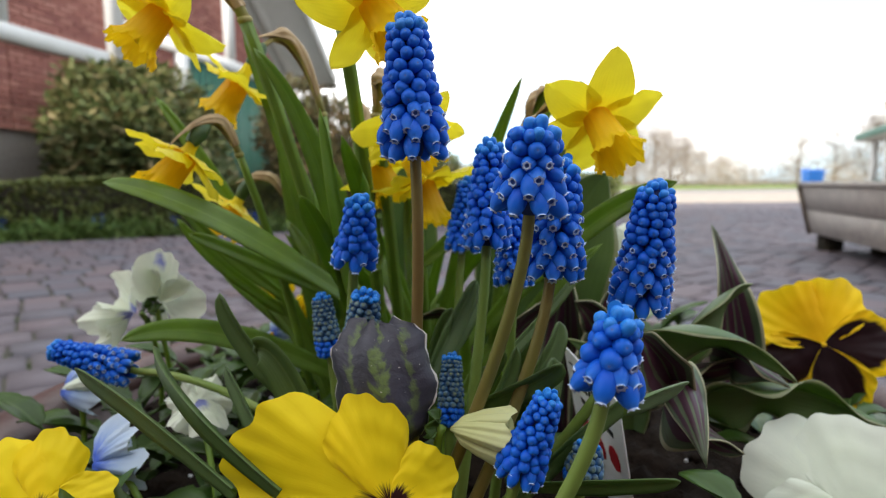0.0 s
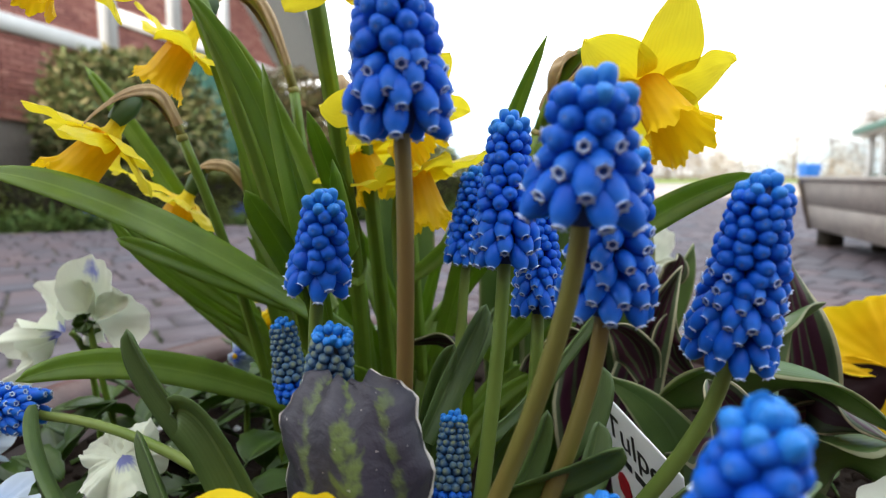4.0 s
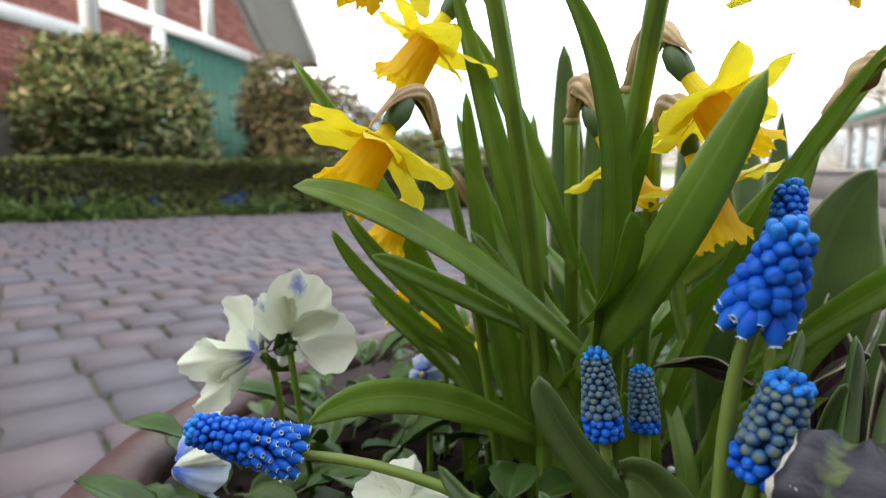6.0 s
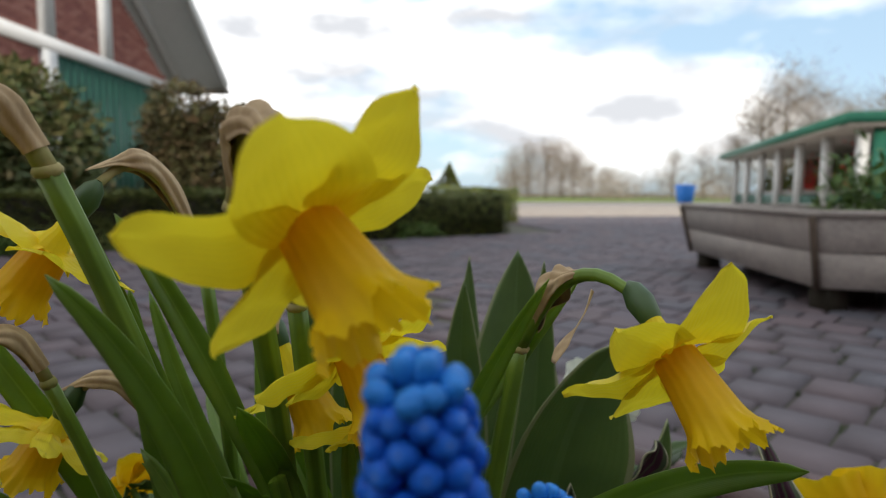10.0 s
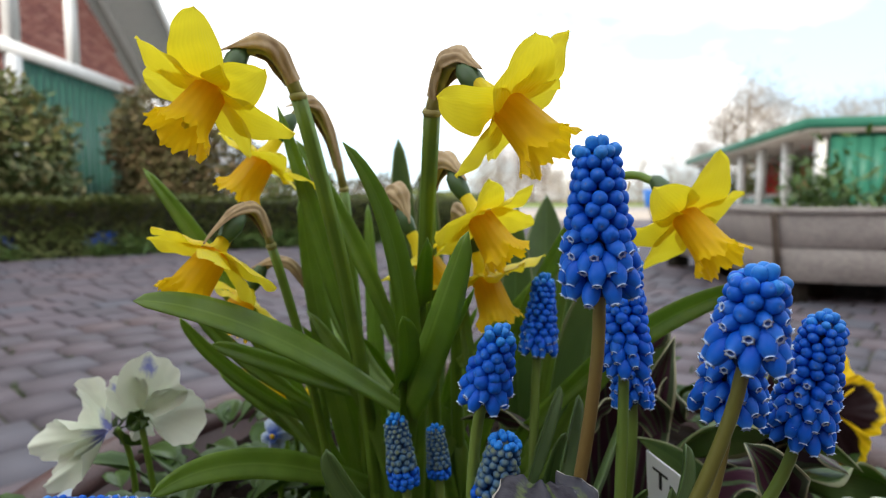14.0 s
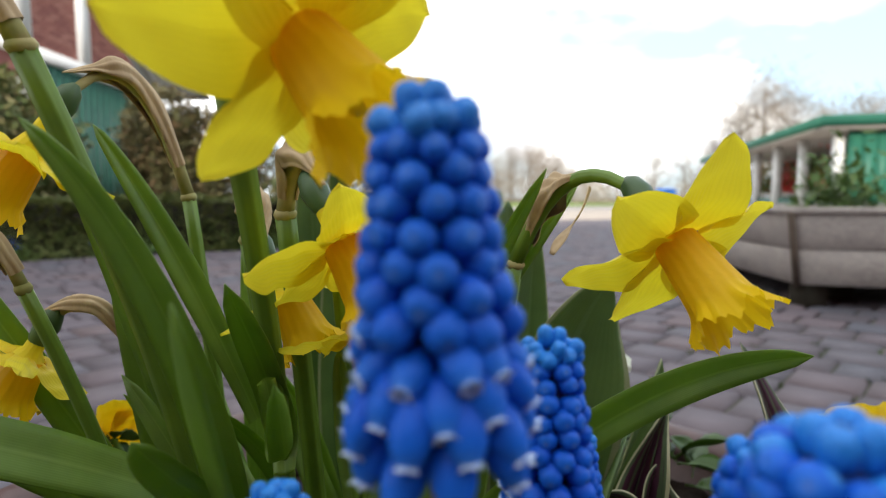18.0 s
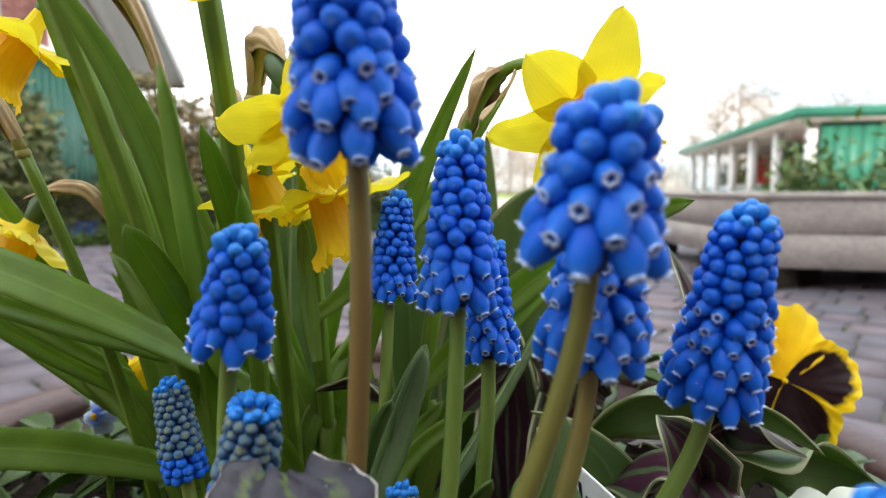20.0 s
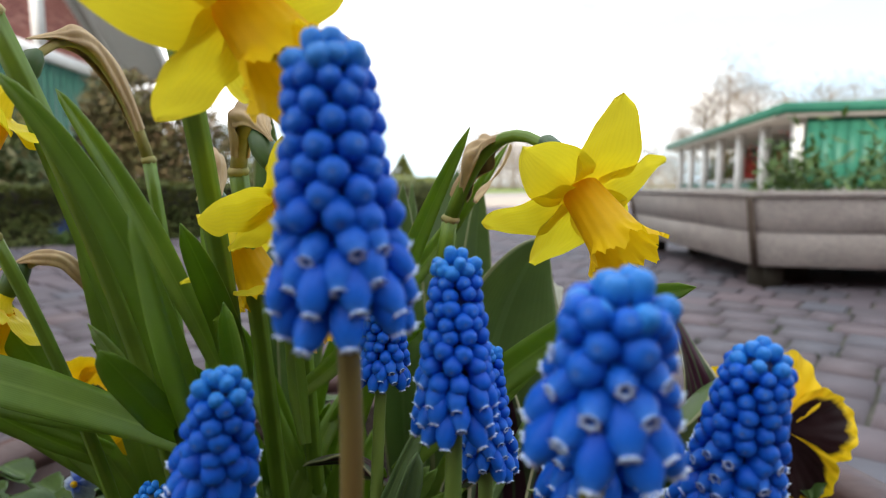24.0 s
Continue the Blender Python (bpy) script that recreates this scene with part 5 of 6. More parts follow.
def paver_far_mat():
    a = Mat("paver_far", (0.2, 0.16, 0.16), 0.8, 0.3)
    vec = a.coords("Object")
    f = a.noise(vec, 60, 5)
    rnd = a.n("NewGeometry").outputs["Random Per Island"]
    col = a.ramp(rnd, [(0.0, (0.1, 0.09, 0.106)), (0.35, (0.122, 0.106, 0.128)), (0.6, (0.148, 0.115, 0.129)), (0.85, (0.1, 0.108, 0.135)), (1.0, (0.161, 0.115, 0.119))])
    col = a.mix(a.math("MULTIPLY", f, 0.5), col, (0.1, 0.085, 0.085))
    a.color(col).bump(f, 0.4, 0.003)
    return a.m


M_PAVER, M_PAVER_FAR = paver_mat(), paver_far_mat()
ca, sa = math.cos(ROWS_AT), math.sin(ROWS_AT)


def paver_bm():
    bm = box((-PAVER_W / 2 + 0.006, -PAVER_D / 2 + 0.002, -0.03), (PAVER_W / 2 - 0.006, PAVER_D / 2 - 0.002, 0.013), 0.0)
    top = [e for e in bm.edges if all(v.co.z > 0 for v in e.verts)]
    bmesh.ops.bevel(bm, geom=top, offset=0.005, segments=2, affect="EDGES")
    return bm


paving = thing("pavement", (0, 0, 0), "paved yard of worn reddish and grey concrete pavers", "pavement", kind="structure")
ME_PAVER = shared("paver", paver_bm(), [M_PAVER])
near, far = [], []
rng = random.Random(11)
lattice = []
for turned in (False, True):
    for j in range(-90, 90):
        shift = rng.uniform(0.3, 0.7) * PAVER_W * (j % 2) + rng.uniform(-0.01, 0.01)
        lx = -95 * PAVER_W + shift
        for i in range(-95, 95):
            long = rng.choice((0.82, 0.95, 1.0, 1.0, 1.1, 1.14))
            lx, ly = lx + PAVER_W * long, j * PAVER_D
            cx = lx - PAVER_W * long / 2
            x, y = (ca * cx - sa * ly, sa * cx + ca * ly) if not turned else (sa * cx + ca * ly, -ca * cx + sa * ly)
            across = x * sa * 0.2 + x - 0.45
            if (across > PAVER_D * 0.3) if turned else (across < -PAVER_D * 0.05):
                lattice.append((x, y, turned, long))
for x, y, turned, long in lattice:
    if y < -9 or y > 13 or abs(x) > 11 or y > 5.3 + (x + 3.4) * 0.414 and x < 3.0 or y > 9.5 and x > 9:
        continue
    if math.hypot(x - POT.x, y - POT.y) < 0.09:
        continue
    z, tilt = rng.uniform(-0.003, 0.003), (rng.uniform(-0.012, 0.012), rng.uniform(-0.012, 0.012))
    m = Matrix.Translation((x, y, z)) @ Matrix.Rotation(ROWS_AT - (math.pi / 2 if turned else 0) + rng.uniform(-0.012, 0.012), 4, "Z") @ Euler((*tilt, 0)).to_matrix().to_4x4() @ Matrix.Diagonal((long, 1, 1, 1))
    score = math.hypot(x + 0.6, y - 1.3) if x < 0.9 else math.hypot(x - 1.3, y - 1.2) + 0.4
    (near if score < 3 else far).append((score, m))
near.sort(key=lambda q: q[0])
far += near[300:]
for _, m in near[:300]:
    ob = new("paver", ME_PAVER)
    ob.parent = paving
    ob.matrix_basis = m
verts, faces = [], []
hx, hy = PAVER_W / 2 - 0.006, PAVER_D / 2 - 0.003
for _, m in far:
    b0 = len(verts)
    for sx, sy in ((-1, -1), (1, -1), (1, 1), (-1, 1)):
        verts.append(m @ V(sx * hx, sy * hy, 0.0))
    for sx, sy in ((-1, -1), (1, -1), (1, 1), (-1, 1)):
        verts.append(m @ V(sx * (hx - 0.005), sy * (hy - 0.005), 0.013))
    faces += [(b0 + 4, b0 + 5, b0 + 6, b0 + 7)] + [(b0 + k, b0 + (k + 1) % 4, b0 + 4 + (k + 1) % 4, b0 + 4 + k) for k in range(4)]
me = bpy.data.meshes.new("pavers")
me.from_pydata(verts, [], faces)
o = part_of("pavers", me, M_PAVER_FAR, paving, "further rows of worn pavers", False)
o["kind"] = "stuff"
# moss in the joints
rng = random.Random(12)
bm = bmesh.new()
for k in range(260):
    _, m = near[rng.randrange(300)]
    p = m @ V(PAVER_W / 2 * rng.choice((-1, 1)), rng.uniform(-0.5, 0.5) * PAVER_D, 0)
    for q in range(5):
        a = rng.uniform(0, 6.28)
        h = rng.uniform(0.012, 0.028)
        b = V(p.x + rng.uniform(-0.012, 0.012), p.y + rng.uniform(-0.012, 0.012), 0.004)
        d = V(math.cos(a), math.sin(a), 0)
        s = V(-d.y, d.x, 0) * 0.003
        bm.faces.new([bm.verts.new(b - s), bm.verts.new(b + s), bm.verts.new(b + d * 0.008 + V(0, 0, h))])
tagged(part("joint_moss", bm, M_MOSS), "tufts of moss and grass in the paving joints", "moss", kind="stuff")

# sunlit drive and verge in the distance
M_ROAD = simple("pale_road", (0.3, 0.26, 0.23), (0.4, 0.36, 0.32), 3, 0.9, 0.2, 0.003)
road = part("road", box((2.5, 13.2, -0.05), (60, 34, 0.012)), M_ROAD)
tagged(road, "pale open drive beyond the paving", "road", kind="structure")
M_GRASS = simple("grass", (0.09, 0.13, 0.03), (0.17, 0.22, 0.06), 2, 0.9, 0.4, 0.01)
lawn = part("lawn", box((-60, 34.2, -0.05), (160, 90, 0.015)), M_GRASS)
tagged(lawn, "green meadow beyond the drive", "grass", kind="structure")


# ---------- leafy bulk ----------
def leaf_cloud(points, size, material, name, parent, seed, shape=0.5, label=""):
    """Many small folded leaves, one mesh."""
    r = np.random.RandomState(seed)
    n = len(points)
    p = np.asarray(points, float)
    a, b = r.uniform(0, 2 * np.pi, n), r.uniform(-0.7, 1.0, n)
    d = np.stack([np.cos(a) * np.cos(b), np.sin(a) * np.cos(b), np.sin(b)], 1)
    h = np.stack([-np.sin(a), np.cos(a), 0 * a], 1)
    c = r.uniform(-0.8, 0.8, n)[:, None]
    s = h * np.cos(c) + np.cross(d, h) * np.sin(c)
    L = size * r.uniform(0.6, 1.3, n)[:, None]
    W = L * shape * 0.5
    up = np.cross(s, d)
    vs = np.stack([p, p + d * L * 0.5 + s * W + up * W * 0.4, p + d * L, p + d * L * 0.5 - s * W + up * W * 0.4], 1).reshape(-1, 3)
    k = np.arange(n)[:, None] * 4
    fs = np.concatenate([k + [0, 1, 2], k + [0, 2, 3]], 1).reshape(-1, 3)
    me = bpy.data.meshes.new(name)
    me.from_pydata(vs.tolist(), [], fs.tolist())
    o = part_of(name, me, material, parent, label, False)
    o["kind"] = "stuff"
    return o


def leaf_mat_far(name, dark, light, third):
    a = Mat(name, light, 0.55, 0.35)
    rnd = a.n("NewGeometry").outputs["Random Per Island"]
    col = a.ramp(rnd, [(0.0, dark), (0.6, light), (1.0, third)])
    a.color(col)
    a.translucent(col, 0.15)
    return a.m


M_RHODO = leaf_mat_far("rhododendron_leaf", (0.05, 0.08, 0.025), (0.125, 0.15, 0.052), (0.24, 0.19, 0.085))
M_RHODO2 = leaf_mat_far("bronze_leaf", (0.05, 0.05, 0.025), (0.12, 0.115, 0.045), (0.2, 0.13, 0.075))
M_HEDGEL = leaf_mat_far("clipped_hedge_leaf", (0.06, 0.088, 0.02), (0.13, 0.16, 0.038), (0.2, 0.205, 0.06))
M_GRASSB = leaf_mat_far("grass_blade", (0.05, 0.1, 0.02), (0.11, 0.19, 0.04), (0.16, 0.22, 0.06))
M_BARK = simple("bark", (0.08, 0.06, 0.045), (0.15, 0.12, 0.09), 12, 0.9, 0.5, 0.01)
# near-black: painted shade inside hedges and shed, also dark blocks and gutter
M_DARK = simple("shade_and_dark_parts", (0.02, 0.018, 0.012), (0.035, 0.03, 0.02), 10, 0.95, 0.5, 0.01)


def bush(name, centre, size, count, leaf_size, material, label, seed, lumps=9):
    """A shrub: stems, and a crown of leaves set on several uneven lumps."""
    r = np.random.RandomState(seed)
    t = thing(name, (centre[0], centre[1], 0), label, "shrub")
    c, s = np.array(centre), np.array(size)
    cs = [c + s * np.array([0, 0, 0])] + [c + s * r.uniform(-0.62, 0.62, 3) for _ in range(lumps)]
    rs = [0.72] + [r.uniform(0.3, 0.5) for _ in range(lumps)]
    pts = []
    for cc, rr in zip(cs, rs):
        n = int(count * rr * rr / sum(q * q for q in rs))
        d = r.normal(size=(n, 3))
        d /= np.linalg.norm(d, axis=1)[:, None]
        pts.append(cc + d * s * rr * r.uniform(0.6, 1.08, n)[:, None] ** 0.7)
    pts = np.concatenate(pts)
    pts = pts[pts[:, 2] > 0.08]
    for k in range(7):
        e = cs[k % len(cs)]
        b = V(centre[0] + r.uniform(-0.15, 0.15), centre[1] + r.uniform(-0.15, 0.15), -0.02)
        e = Vector(e)
        part("stem", tube([b, (b + e) / 2 + V(r.uniform(-0.1, 0.1), r.uniform(-0.1, 0.1), 0), e], [0.035, 0.025, 0.01], 7), M_BARK, t)
    leaf_cloud(pts, leaf_size, material, "crown", t, seed)
    return t


def hedge(name, a, b, height, depth, count, material, label, seed):
    a, b = np.array(a, float), np.array(b, float)
    r = np.random.RandomState(seed)
    L = np.linalg.norm(b - a)
    u = (b - a) / L
    nrm = np.array([-u[1], u[0]])
    t = thing(name, (a[0], a[1], 0), label, "hedge")
    n = count
    s, q, z = r.uniform(0, L, n), r.uniform(0, 1, n), r.uniform(0.02, 1, n)
    face = r.randint(0, 4, n)
    q = np.where(face == 0, r.uniform(-0.02, 0.1, n), q)
    q = np.where(face == 1, r.uniform(-0.02, 0.1, n), q)
    z = np.where(face == 2, r.uniform(0.93, 1.03, n), z)
    top = height * (1 + 0.03 * np.sin(s * 3.1) + 0.02 * np.sin(s * 9.7))
    pts = np.stack([a[0] + u[0] * s + nrm[0] * q * depth, a[1] + u[1] * s + nrm[1] * q * depth, z * top], 1)
    leaf_cloud(pts, 0.05, material, "foliage", t, seed, 0.6)
    c = [(a + u * x + nrm * y) for x, y in ((0.05, 0.1 * depth), (L - 0.05, 0.1 * depth), (L - 0.05, 0.9 * depth), (0.05, 0.9 * depth))]
    # solid filler box; the hedge's inner shade is put into its colour
    part("inner_shade_core", hull_box([(*p, 0.0) for p in c] + [(*p, height * 0.9) for p in c]), M_DARK, t, "near-black core for the shade inside the hedge")
    return t


hedge("hedge", (-7.5, 3.9), (2.2, 7.75), 0.55, 0.5, 26000, M_HEDGEL, "low clipped green hedge along the paving", 1)
hedge("hedge", (2.0, 9.0), (3.3, 10.9), 0.62, 0.9, 7000, M_HEDGEL, "low dark hedge block at the corner", 2)
t = thing("cone_bush", (2.0, 11.2, 0), "dark cone-shaped evergreen shrub", "shrub")
r_ = np.random.RandomState(9)
zz = r_.uniform(0, 1, 5000)
aa, rr = r_.uniform(0, 6.283, 5000), (1 - zz) * 0.6 * r_.uniform(0.75, 1.05, 5000)
leaf_cloud(np.stack([2.0 + rr * np.cos(aa), 11.2 + rr * np.sin(aa), 0.05 + zz * 1.05], 1), 0.06, M_HEDGEL, "crown", t, 9)
part("stem", tube([V(2, 11.2, -0.02), V(2, 11.2, 0.9)], [0.05, 0.02], 7), M_BARK, t)

# grass and small blue flowers at the hedge foot
r_ = np.random.RandomState(21)
s = r_.uniform(0, 9.6, 5000)
q = np.abs(r_.normal(0, 0.07, 5000))
clus = (np.sin(s * 4.3) + np.sin(s * 1.7 + 1) > -0.1)
s, q = s[clus], q[clus]
base_pts = np.stack([-7.5 + 0.9295 * s + 0.369 * q, 3.9 + 0.369 * s - 0.9295 * q, r_.uniform(0, 0.15, len(s))], 1)
strip = thing("grass_strip", (-3, 5.6, 0), "uncut grass along the foot of the hedge", "grass", kind="stuff")
leaf_cloud(base_pts, 0.16, M_GRASSB, "blade_mass", strip, 22, 0.12)
for k, (x, y) in enumerate(((-2.02, 5.98), (-1.92, 6.03), (-3.9, 5.2), (-3.2, 5.5), (-2.6, 5.75))):
    t = thing("grape_hyacinth_tuft", (x, y, 0), "tuft of tiny blue flowers at the hedge foot", "flower", "blue tufts at the hedge")
    r2 = np.random.RandomState(60 + k)
    n = 60 if k < 2 else 22
    leaf_cloud(np.stack([x + r2.normal(0, 0.03, n), y + r2.normal(0, 0.025, n), 0.16 + r2.uniform(-0.05, 0.07, n)], 1), 0.022, M_BLUE, "blossom_mass", t, 70 + k, 0.9)
    leaf_cloud(np.stack([x + r2.normal(0, 0.05, 60), y + r2.normal(0, 0.04, 60), r2.uniform(0, 0.08, 60)], 1), 0.14, M_GRASSB, "blade_mass", t, 80 + k, 0.12)

bush("rhododendron", (-3.85, 7.6, 1.1), (1.5, 1.3, 1.28), 19000, 0.13, M_RHODO, "large dark green rhododendron bush behind the hedge", 31)
bush("bronze_shrub", (-1.75, 9.6, 1.05), (1.3, 1.0, 1.15), 15000, 0.11, M_RHODO2, "loose bronze-green shrub with gaps in its crown", 33, 10)
bush("bronze_shrub", (-0.35, 9.4, 0.55), (0.75, 0.7, 0.55), 3500, 0.10, M_RHODO, "low green shrub behind the hedge", 34, 6)
bush("bronze_shrub", (0.7, 9.9, 0.5), (0.8, 0.7, 0.5), 3000, 0.09, M_RHODO2, "low brownish shrub at the hedge end", 35, 6)

# ---------- timber-framed barn ----------
WB = V(-3.75, 14.75, 0)
WU = V(-0.189, -0.982, 0)
WN = V(0.982, -0.189, 0)
house = thing("barn", WB, "half-timbered brick barn with white beams and green gate", "building")


def wall_box(s0, s1, z0, z1, d0, d1, bevel=0.0):
    """A solid on the gable wall: along it, up, and out from it."""
    c = []
    for z in (z0, z1):
        for s, d in ((s0, d0), (s0, d1), (s1, d1), (s1, d0)):
            p = WB + WU * s + WN * d
            c.append((p.x, p.y, z))
    return hull_box(c, bevel)


part("wall", wall_box(-0.05, 12.0, 0.0, 2.85, -0.3, -0.1), M_MORTAR, house)


def slanted(s0, z0, s1, z1, w, d0, d1):
    """A beam between two points of the wall."""
    a, b = V(s0, z0), V(s1, z1)
    n = V(-(b - a).y, (b - a).x).normalized() * w / 2
    c = []
    for d in (d0, d1):
        for q in (a - n, b - n, b + n, a + n):
            p = WB + WU * q.x + WN * d
            c.append((p.x, p.y, q.y))
    return hull_box(c)


SLOPE = 0.75
gable = [(-0.05, 2.8), (12.0, 2.8), (12.0, 2.8 + 12 * SLOPE), (-0.05, 2.84)]
c = []
for d in (-0.3, -0.1):
    for s_, z_ in gable:
        p = WB + WU * s_ + WN * d
        c.append((p.x, p.y, z_))
part("gable", hull_box(c), M_MORTAR, house)


def brick_field(s0, s1, z0, z1, seed):
    verts, faces = [], []
    rg = random.Random(seed)
    row, z = 0, z0
    while z < z1 - 0.01:
        s = s0 - (0.115 if row % 2 else 0.0)
        while s < s1:
            a, b = max(s, s0), min(s + 0.22, s1)
            zz1 = min(z + 0.062, z1)
            if b - a > 0.03 and zz1 < 2.9 + a * SLOPE:
                d1 = -0.03 + rg.uniform(-0.004, 0.004)
                k = len(verts)
                for zc in (z, zz1):
                    for sc, dc in ((a, -0.12), (a, d1), (b, d1), (b, -0.12)):
                        p = WB + WU * sc + WN * dc
                        verts.append((p.x, p.y, zc))
                faces += [tuple(k + i for i in f) for f in ((3, 2, 1, 0), (4, 5, 6, 7), (0, 1, 5, 4), (1, 2, 6, 5), (2, 3, 7, 6), (3, 0, 4, 7))]
            s += 0.232
        z += 0.074
        row += 1
    me = bpy.data.meshes.new("bricks")
    me.from_pydata(verts, [], faces)
    o = part_of("bricks", me, M_BRICKI, house, "red brick infill", False)
    o["kind"] = "stuff"


ab = Mat("brick_infill", (0.3, 0.11, 0.08), 0.85, 0.25)
rb = ab.n("NewGeometry").outputs["Random Per Island"]
cb = ab.ramp(rb, [(0.0, (0.24, 0.095, 0.08)), (0.5, (0.35, 0.145, 0.115)), (1.0, (0.42, 0.2, 0.16))])
cb = ab.mix(ab.math("MULTIPLY", ab.noise(ab.coords("Object"), 30, 4), 0.4), cb, (0.16, 0.07, 0.06))
ab.color(cb)
M_BRICKI = ab.m
part("beam", wall_box(-0.1, 5.6, 2.78, 2.99, -0.1, 0.03), M_WHITE, house, "white-painted cross beam")
part("beam", wall_box(5.98, 12, 2.24, 2.44, -0.1, 0.03), M_WHITE, house, "white-painted cross beam")
part("post", wall_box(4.05, 4.38, 0.0, 2.778, -0.1, 0.028), M_WHITE, house, "white-painted post")
part("post", wall_box(2.45, 2.78, 2.992, 4.6, -0.1, 0.028), M_WHITE, house, "white-painted post")
part("post", wall_box(4.05, 4.38, 2.992, 5.8, -0.1, 0.028), M_WHITE, house, "white-painted post")
part("post", wall_box(5.64, 5.96, 2.0, 7.0, -0.1, 0.028), M_WHITE, house, "white-painted post")
part("post", wall_box(7.6, 7.9, 2.442, 8.4, -0.1, 0.028), M_WHITE, house, "white-painted post")
part("post", wall_box(0.0, 0.3, 0.0, 2.778, -0.1, 0.028), M_WHITE, house, "white-painted post")
part("rafter", slanted(-0.4, 3.02, 11.5, 3.02 + 11.9 * SLOPE, 0.26, -0.09, 0.036), M_WHITE, house, "white-painted gable rafter")
brick_field(0.32, 2.44, 3.0, 4.7, 1)
brick_field(2.79, 4.04, 3.0, 5.9, 2)
brick_field(4.39, 5.63, 3.0, 7.0, 3)
brick_field(4.39, 5.63, 1.2, 2.77, 4)
brick_field(5.97, 7.59, 2.45, 7.5, 5)
brick_field(5.97, 7.59, 1.2, 2.23, 6)
brick_field(7.91, 11.5, 2.45, 6.5, 7)
brick_field(7.61, 11.5, 1.2, 2.23, 8)
gate = part("gate", wall_box(0.32, 4.03, 0.02, 2.77, -0.1, -0.05), M_GREEN, house, "dark green boarded gate")
for k in range(18):
    part("gate_board", wall_box(0.33 + k * 0.205, 0.33 + k * 0.205 + 0.196, 0.04, 2.75, -0.05, -0.03 + 0.004 * (k % 2)), M_GREEN, gate)
c = []
for d, up in ((-8.0, 0.0), (0.9, 0.0)):
    for s_, th in ((-0.75, 0.0), (13.0, 0.0), (13.0, 0.2), (-0.75, 0.2)):
        p = WB + WU * s_ + WN * d
        c.append((p.x, p.y, 3.58 + s_ * SLOPE + th))
part("roof", hull_box(c), M_SOFFIT, house, "grey boarded roof overhang")
part("verge_board", slanted(-0.8, 3.58 - 0.8 * SLOPE + 0.1, 12.8, 3.58 + 12.8 * SLOPE + 0.1, 0.26, 0.905, 0.94), M_WHITE, house, "pale verge board")
part("gutter", tube([WB + WU * -0.82 + WN * -8 + V(0, 0, 2.97), WB + WU * -0.82 + WN * 0.95 + V(0, 0, 2.97)], [0.06, 0.06], 8), M_DARK, house, "dark rain gutter")

# ---------- wooden planter trough ----------
tr = thing("planter_trough", (2.1, 2.45, 0), "weathered grey wooden planter trough on blocks", "planter")
TC, TL, TRR, TB = V(2.10, 2.45, 0), V(2.60, 4.29, 0), V(3.72, 1.44, 0), V(4.25, 3.3, 0)
mid = (TC + TL + TRR + TB) / 4


def trough_side(a, b, name):
    """Two stacked boards leaning outwards, and a cap rail."""
    for k in range(2):
        z0, z1 = 0.12 + k * 0.168, 0.12 + k * 0.168 + 0.165
        c = []
        for z in (z0, z1):
            f = 0.93 + 0.07 * (z - 0.08) / 0.38
            for p, g in ((a, f), (b, f), (b, f - 0.018), (a, f - 0.018)):
                q = mid + (p - mid) * g
                c.append((q.x, q.y, z))
        part("board", hull_box(c, 0.004), M_WOOD, tr)
    c = []
    for z in (0.455, 0.485):
        for p, g in ((a, 1.015), (b, 1.015), (b, 0.95), (a, 0.95)):
            q = mid + (p - mid) * g
            c.append((q.x, q.y, z))
    part("cap_rail", hull_box(c, 0.004), M_WOOD, tr)


for a_, b_ in ((TL, TC), (TC, TRR), (TRR, TB), (TB, TL)):
    trough_side(a_, b_, "side")
for p in (TC, TL, TRR, TB):
    q0, q1 = mid + (p - mid) * 0.94, mid + (p - mid) * 1.008
    part("corner_post", tube([V(q0.x, q0.y, 0.115), V(q1.x, q1.y, 0.456)], [0.017, 0.017], 6), M_BARK, tr, "dark corner post")
    for f, s_ in ((0.84, 1), (0.6, 1)):
        q = mid + (p - mid) * f
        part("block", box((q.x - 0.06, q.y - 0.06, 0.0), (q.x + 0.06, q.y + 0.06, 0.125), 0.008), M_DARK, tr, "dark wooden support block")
c = []
for z in (0.36, 0.43):
    for p in (TC, TRR, TB, TL):
        q = mid + (p - mid) * 0.93
        c.append((q.x, q.y, z))
part("soil", hull_box(c), M_SOIL, tr)
for k in range(8):
    rp = random.Random(90 + k)
    x, y = mid.x + rp.uniform(-0.5, 0.7), mid.y + rp.uniform(-0.9, 0.4)
    t = thing("trough_plant", (x, y, 0.43), "leafy green plant in the wooden trough", "plant", "plants in the trough")
    r2 = np.random.RandomState(90 + k)
    leaf_cloud(np.stack([x + r2.normal(0, 0.09, 260), y + r2.normal(0, 0.09, 260), 0.44 + np.abs(r2.normal(0, 0.14, 260))], 1), 0.09, M_GRASSB, "foliage", t, 90 + k, 0.3)

# ---------- green market shed ----------
M_GREEN2 = simple("bright_green_paint", (0.02, 0.13, 0.085), (0.035, 0.18, 0.11), 3, 0.5, 0.2, c3=(0.02, 0.11, 0.075))
shed = thing("market_shed", (12.4, 12.4, 0), "green wooden sales shed with white posts and flat roof", "building")
SC, SD, SF = V(12.4, 12.4, 0), V(6.4, 13.6, 0).normalized(), V(13.6, -6.4, 0).normalized()


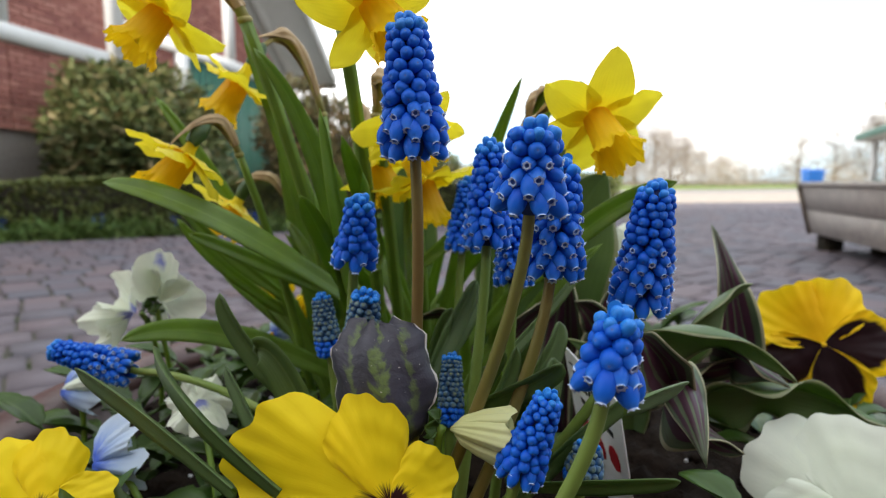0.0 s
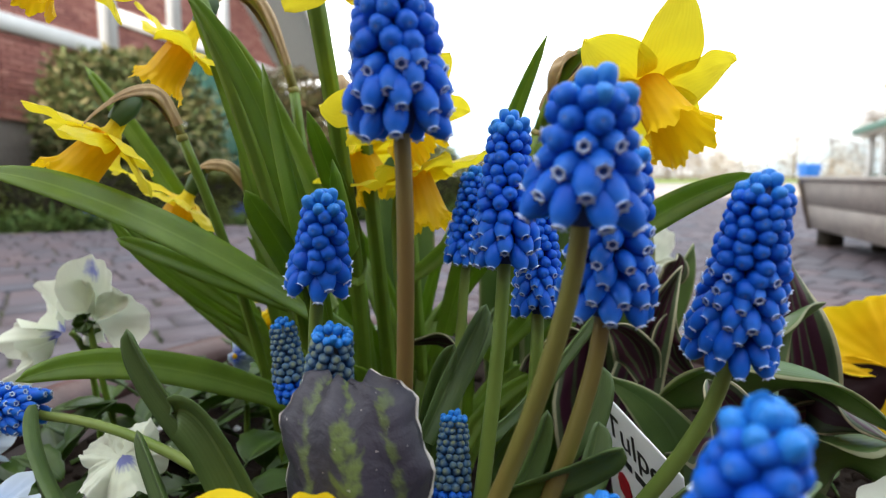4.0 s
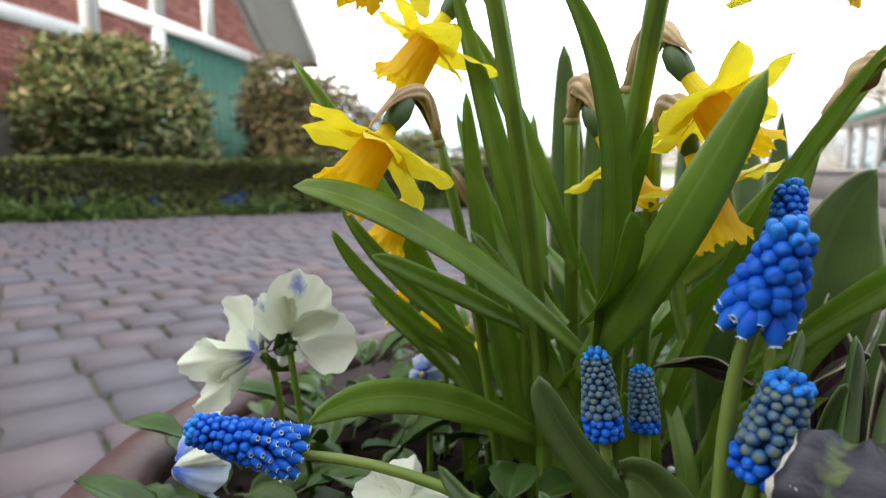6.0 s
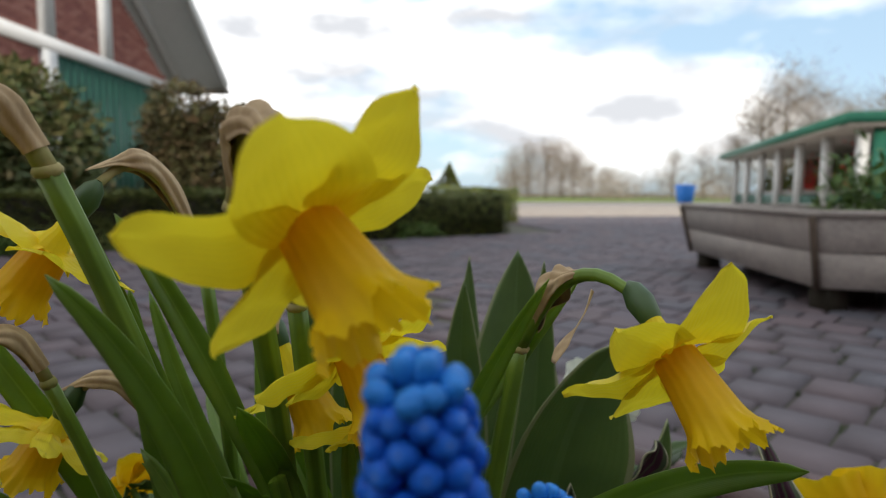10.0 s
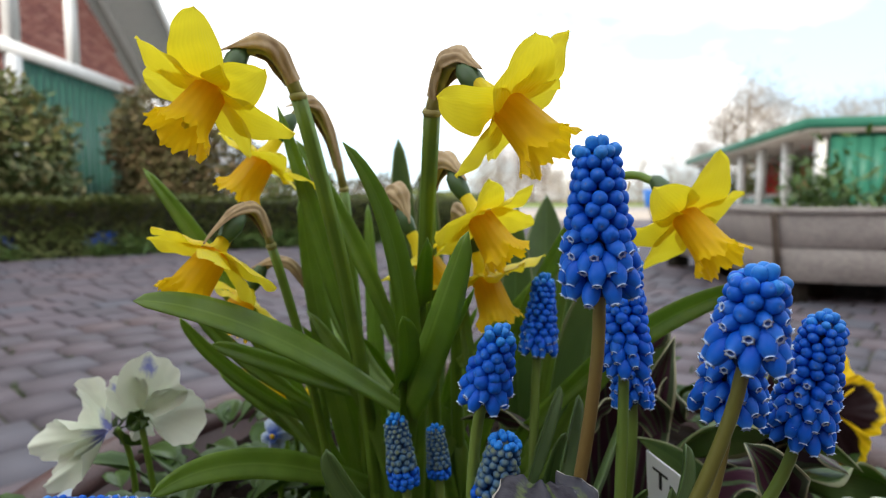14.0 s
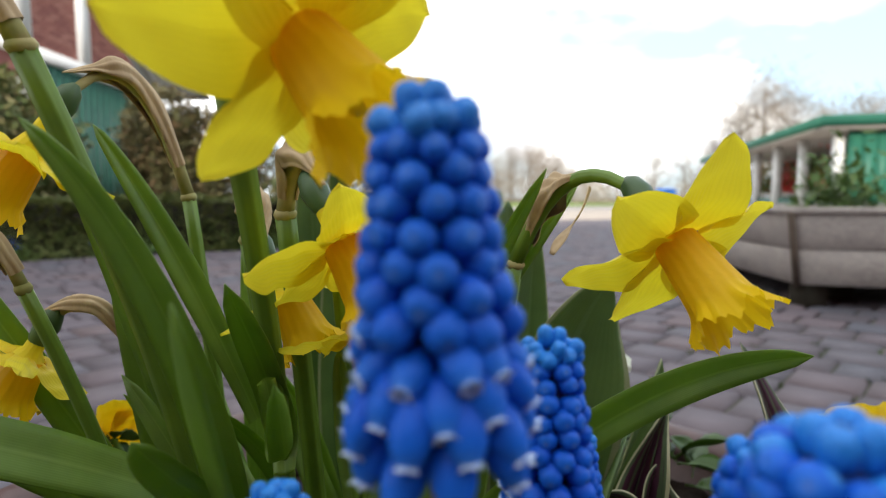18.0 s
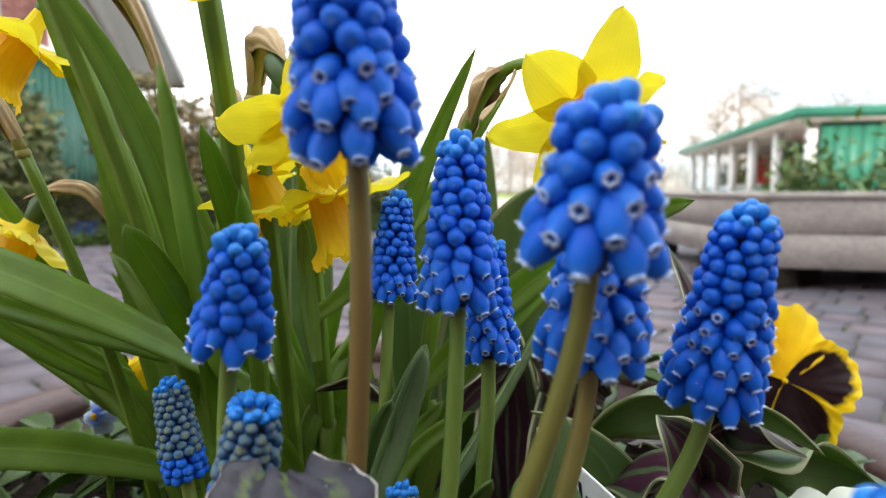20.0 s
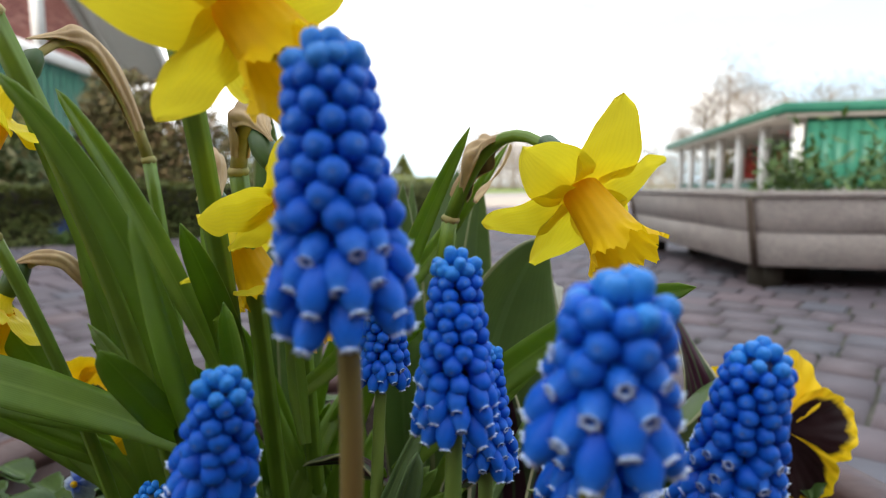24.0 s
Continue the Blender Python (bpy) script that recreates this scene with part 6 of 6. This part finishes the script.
def shed_box(a0, a1, b0, b1, z0, z1, bevel=0.0):
    c = []
    for z in (z0, z1):
        for a, b in ((a0, b0), (a0, b1), (a1, b1), (a1, b0)):
            p = SC + SD * a + SF * b
            c.append((p.x, p.y, z))
    return hull_box(c, bevel)


part("roof", shed_box(-0.5, 15.5, -0.6, 8.5, 2.22, 2.46), M_GREEN2, shed, "flat roof with a green fascia")
part("soffit", shed_box(-0.42, 15.4, -0.52, 8.4, 2.14, 2.216), M_WOOD, shed)
# near-black wall, its colour stands for the shaded inside of the shed
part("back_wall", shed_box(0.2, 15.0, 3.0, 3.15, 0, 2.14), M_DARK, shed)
part("parapet", shed_box(0.1, 15.0, 0.02, 0.1, 0.0, 0.5), M_GREEN, shed)
for k in range(7):
    a = 0.2 + k * 2.4
    part("post", shed_box(a - 0.13, a + 0.13, -0.11, 0.11, 0, 2.136), M_WHITE, shed, "white post")
for k in range(26):
    part("board", shed_box(-0.06 - 0.008 * (k % 2), 0.0, 0.12 + k * 0.3, 0.12 + k * 0.3 + 0.29, 0.02, 2.136), M_GREEN2, shed)
part("table", shed_box(0.6, 14.5, 0.5, 2.4, 0.55, 0.65), M_WOOD, shed)
M_REDF = leaf_mat_far("red_blossom", (0.5, 0.02, 0.02), (0.6, 0.05, 0.05), (0.7, 0.15, 0.1))
for k in range(14):
    a, b = 0.9 + k * 0.98, 0.9 + 0.6 * (k % 2)
    p = SC + SD * a + SF * b
    t = thing("sales_plant", (p.x, p.y, 0.65), "bushy potted plant on the sales table", "plant", "plants in the shed")
    r2 = np.random.RandomState(120 + k)
    leaf_cloud(np.stack([p.x + r2.normal(0, 0.22, 300), p.y + r2.normal(0, 0.22, 300), 0.66 + np.abs(r2.normal(0, 0.5, 300))], 1), 0.15, M_REDF if k in (2, 6) else M_HEDGEL, "foliage", t, 120 + k, 0.5)

# ---------- far things ----------
M_BIN = simple("blue_plastic", (0.02, 0.16, 0.55), (0.03, 0.2, 0.62), 5, 0.45, 0.1)
bin_ = thing("blue_bin", (19.0, 30.2, 0), "blue plastic waste bin beside the drive", "bin")
part("body", hull_box([(18.65, 30, 0.02), (19.25, 30, 0.02), (19.25, 30.6, 0.02), (18.65, 30.6, 0.02), (18.55, 29.9, 0.9), (19.35, 29.9, 0.9), (19.35, 30.7, 0.9), (18.55, 30.7, 0.9)], 0.03), M_BIN, bin_)
part("lid", hull_box([(18.5, 29.85, 0.905), (19.4, 29.85, 0.905), (19.4, 30.75, 0.905), (18.5, 30.75, 0.905), (18.6, 30.0, 1.02), (19.3, 30.0, 1.02), (19.3, 30.7, 1.06), (18.6, 30.7, 1.06)], 0.03), M_BIN, bin_)

M_TWIG = leaf_mat_far("bare_twigs", (0.24, 0.19, 0.15), (0.36, 0.3, 0.24), (0.46, 0.4, 0.33))


def bare_tree(x, y, h, seed, spread=0.35, twigs=4200, label="tall bare tree with fine brown twigs"):
    rg = random.Random(seed)
    t = thing("tree", (x, y, 0), label, "tree", "bare trees in the distance")
    base = V(x, y, -0.1)
    top = V(x + rg.uniform(-0.3, 0.3), y, h * 0.8)
    part("trunk", tube([base, base.lerp(top, 0.4) + V(rg.uniform(-0.2, 0.2), 0, 0), top], [h * 0.022, h * 0.015, h * 0.004], 7), M_BARK, t)
    tips = []
    for k in range(17):
        f = rg.uniform(0.08, 0.85)
        a = rg.uniform(0, 6.283)
        s = base.lerp(top, f)
        e = s + V(math.cos(a), math.sin(a), rg.uniform(0.5, 1.1)) * h * spread * rg.uniform(0.5, 0.9) * (1.15 - 0.6 * f)
        part("limb", tube([s, s.lerp(e, 0.5) + V(0, 0, -0.03 * h), e], [h * 0.008, h * 0.005, h * 0.0015], 5), M_BARK, t)
        tips += [s.lerp(e, q) for q in (0.3, 0.5, 0.7, 0.85, 1.0)] + [top]
    r2 = np.random.RandomState(seed)
    idx = r2.randint(0, len(tips), twigs)
    pts = np.array([tuple(p) for p in tips])[idx] + r2.normal(0, h * 0.085, (twigs, 3))
    leaf_cloud(pts, h * 0.1, M_TWIG, "twig_mass", t, seed, 0.03)
    return t


for k, (fx, d, top) in enumerate(((0.30, 60, 0.085), (0.325, 62, 0.10), (0.355, 60, 0.10), (0.385, 63, 0.10), (0.41, 61, 0.085), (0.44, 66, 0.06), (0.47, 70, 0.05))):
    bare_tree(0.067 + fx * d, d, top * d + 0.5, 200 + k, 0.42, 5200, "distant brown leafless tree at the meadow edge")
for k, (fx, d, top) in enumerate(((0.60, 52, 0.09), (0.66, 50, 0.10), (0.72, 48, 0.12), (0.78, 46, 0.2), (0.83, 44, 0.26), (0.9, 45, 0.22), (0.97, 46, 0.2), (1.05, 44, 0.22), (1.14, 43, 0.24), (1.24, 42, 0.22), (1.35, 44, 0.2))):
    bare_tree(0.067 + fx * d, d, top * d + 0.5, 300 + k, 0.4)
for k in range(28):
    x, y = (22 + k * 2.6, 46 + 3 * math.sin(k * 1.7)) if k < 16 else (16.5 + (k - 16) * 1.35, 58 + 1.5 * math.sin(k * 2.3))
    t = thing("scrub", (x, y, 0), "brown leafless scrub along the meadow", "shrub", "scrub in the distance")
    r2 = np.random.RandomState(400 + k)
    leaf_cloud(np.stack([x + r2.normal(0, 1.2, 700), y + r2.normal(0, 0.8, 700), np.abs(r2.normal(0, 1.3 if k < 16 else 1.7, 700))], 1), 0.6, M_TWIG, "twig_mass", t, 400 + k, 0.08)

# ---------- unseen wall added behind the viewer to shade the yard -----
# blocks the low sun and dims the sky light on the plants' fronts
part("wall_south", box((-60, -5.4, 0), (60, -5.0, 5.0)), M_BRICK)["label"] = "unseen plain brick wall added to shade the yard"
bpy.data.objects["wall_south"]["kind"] = "structure"
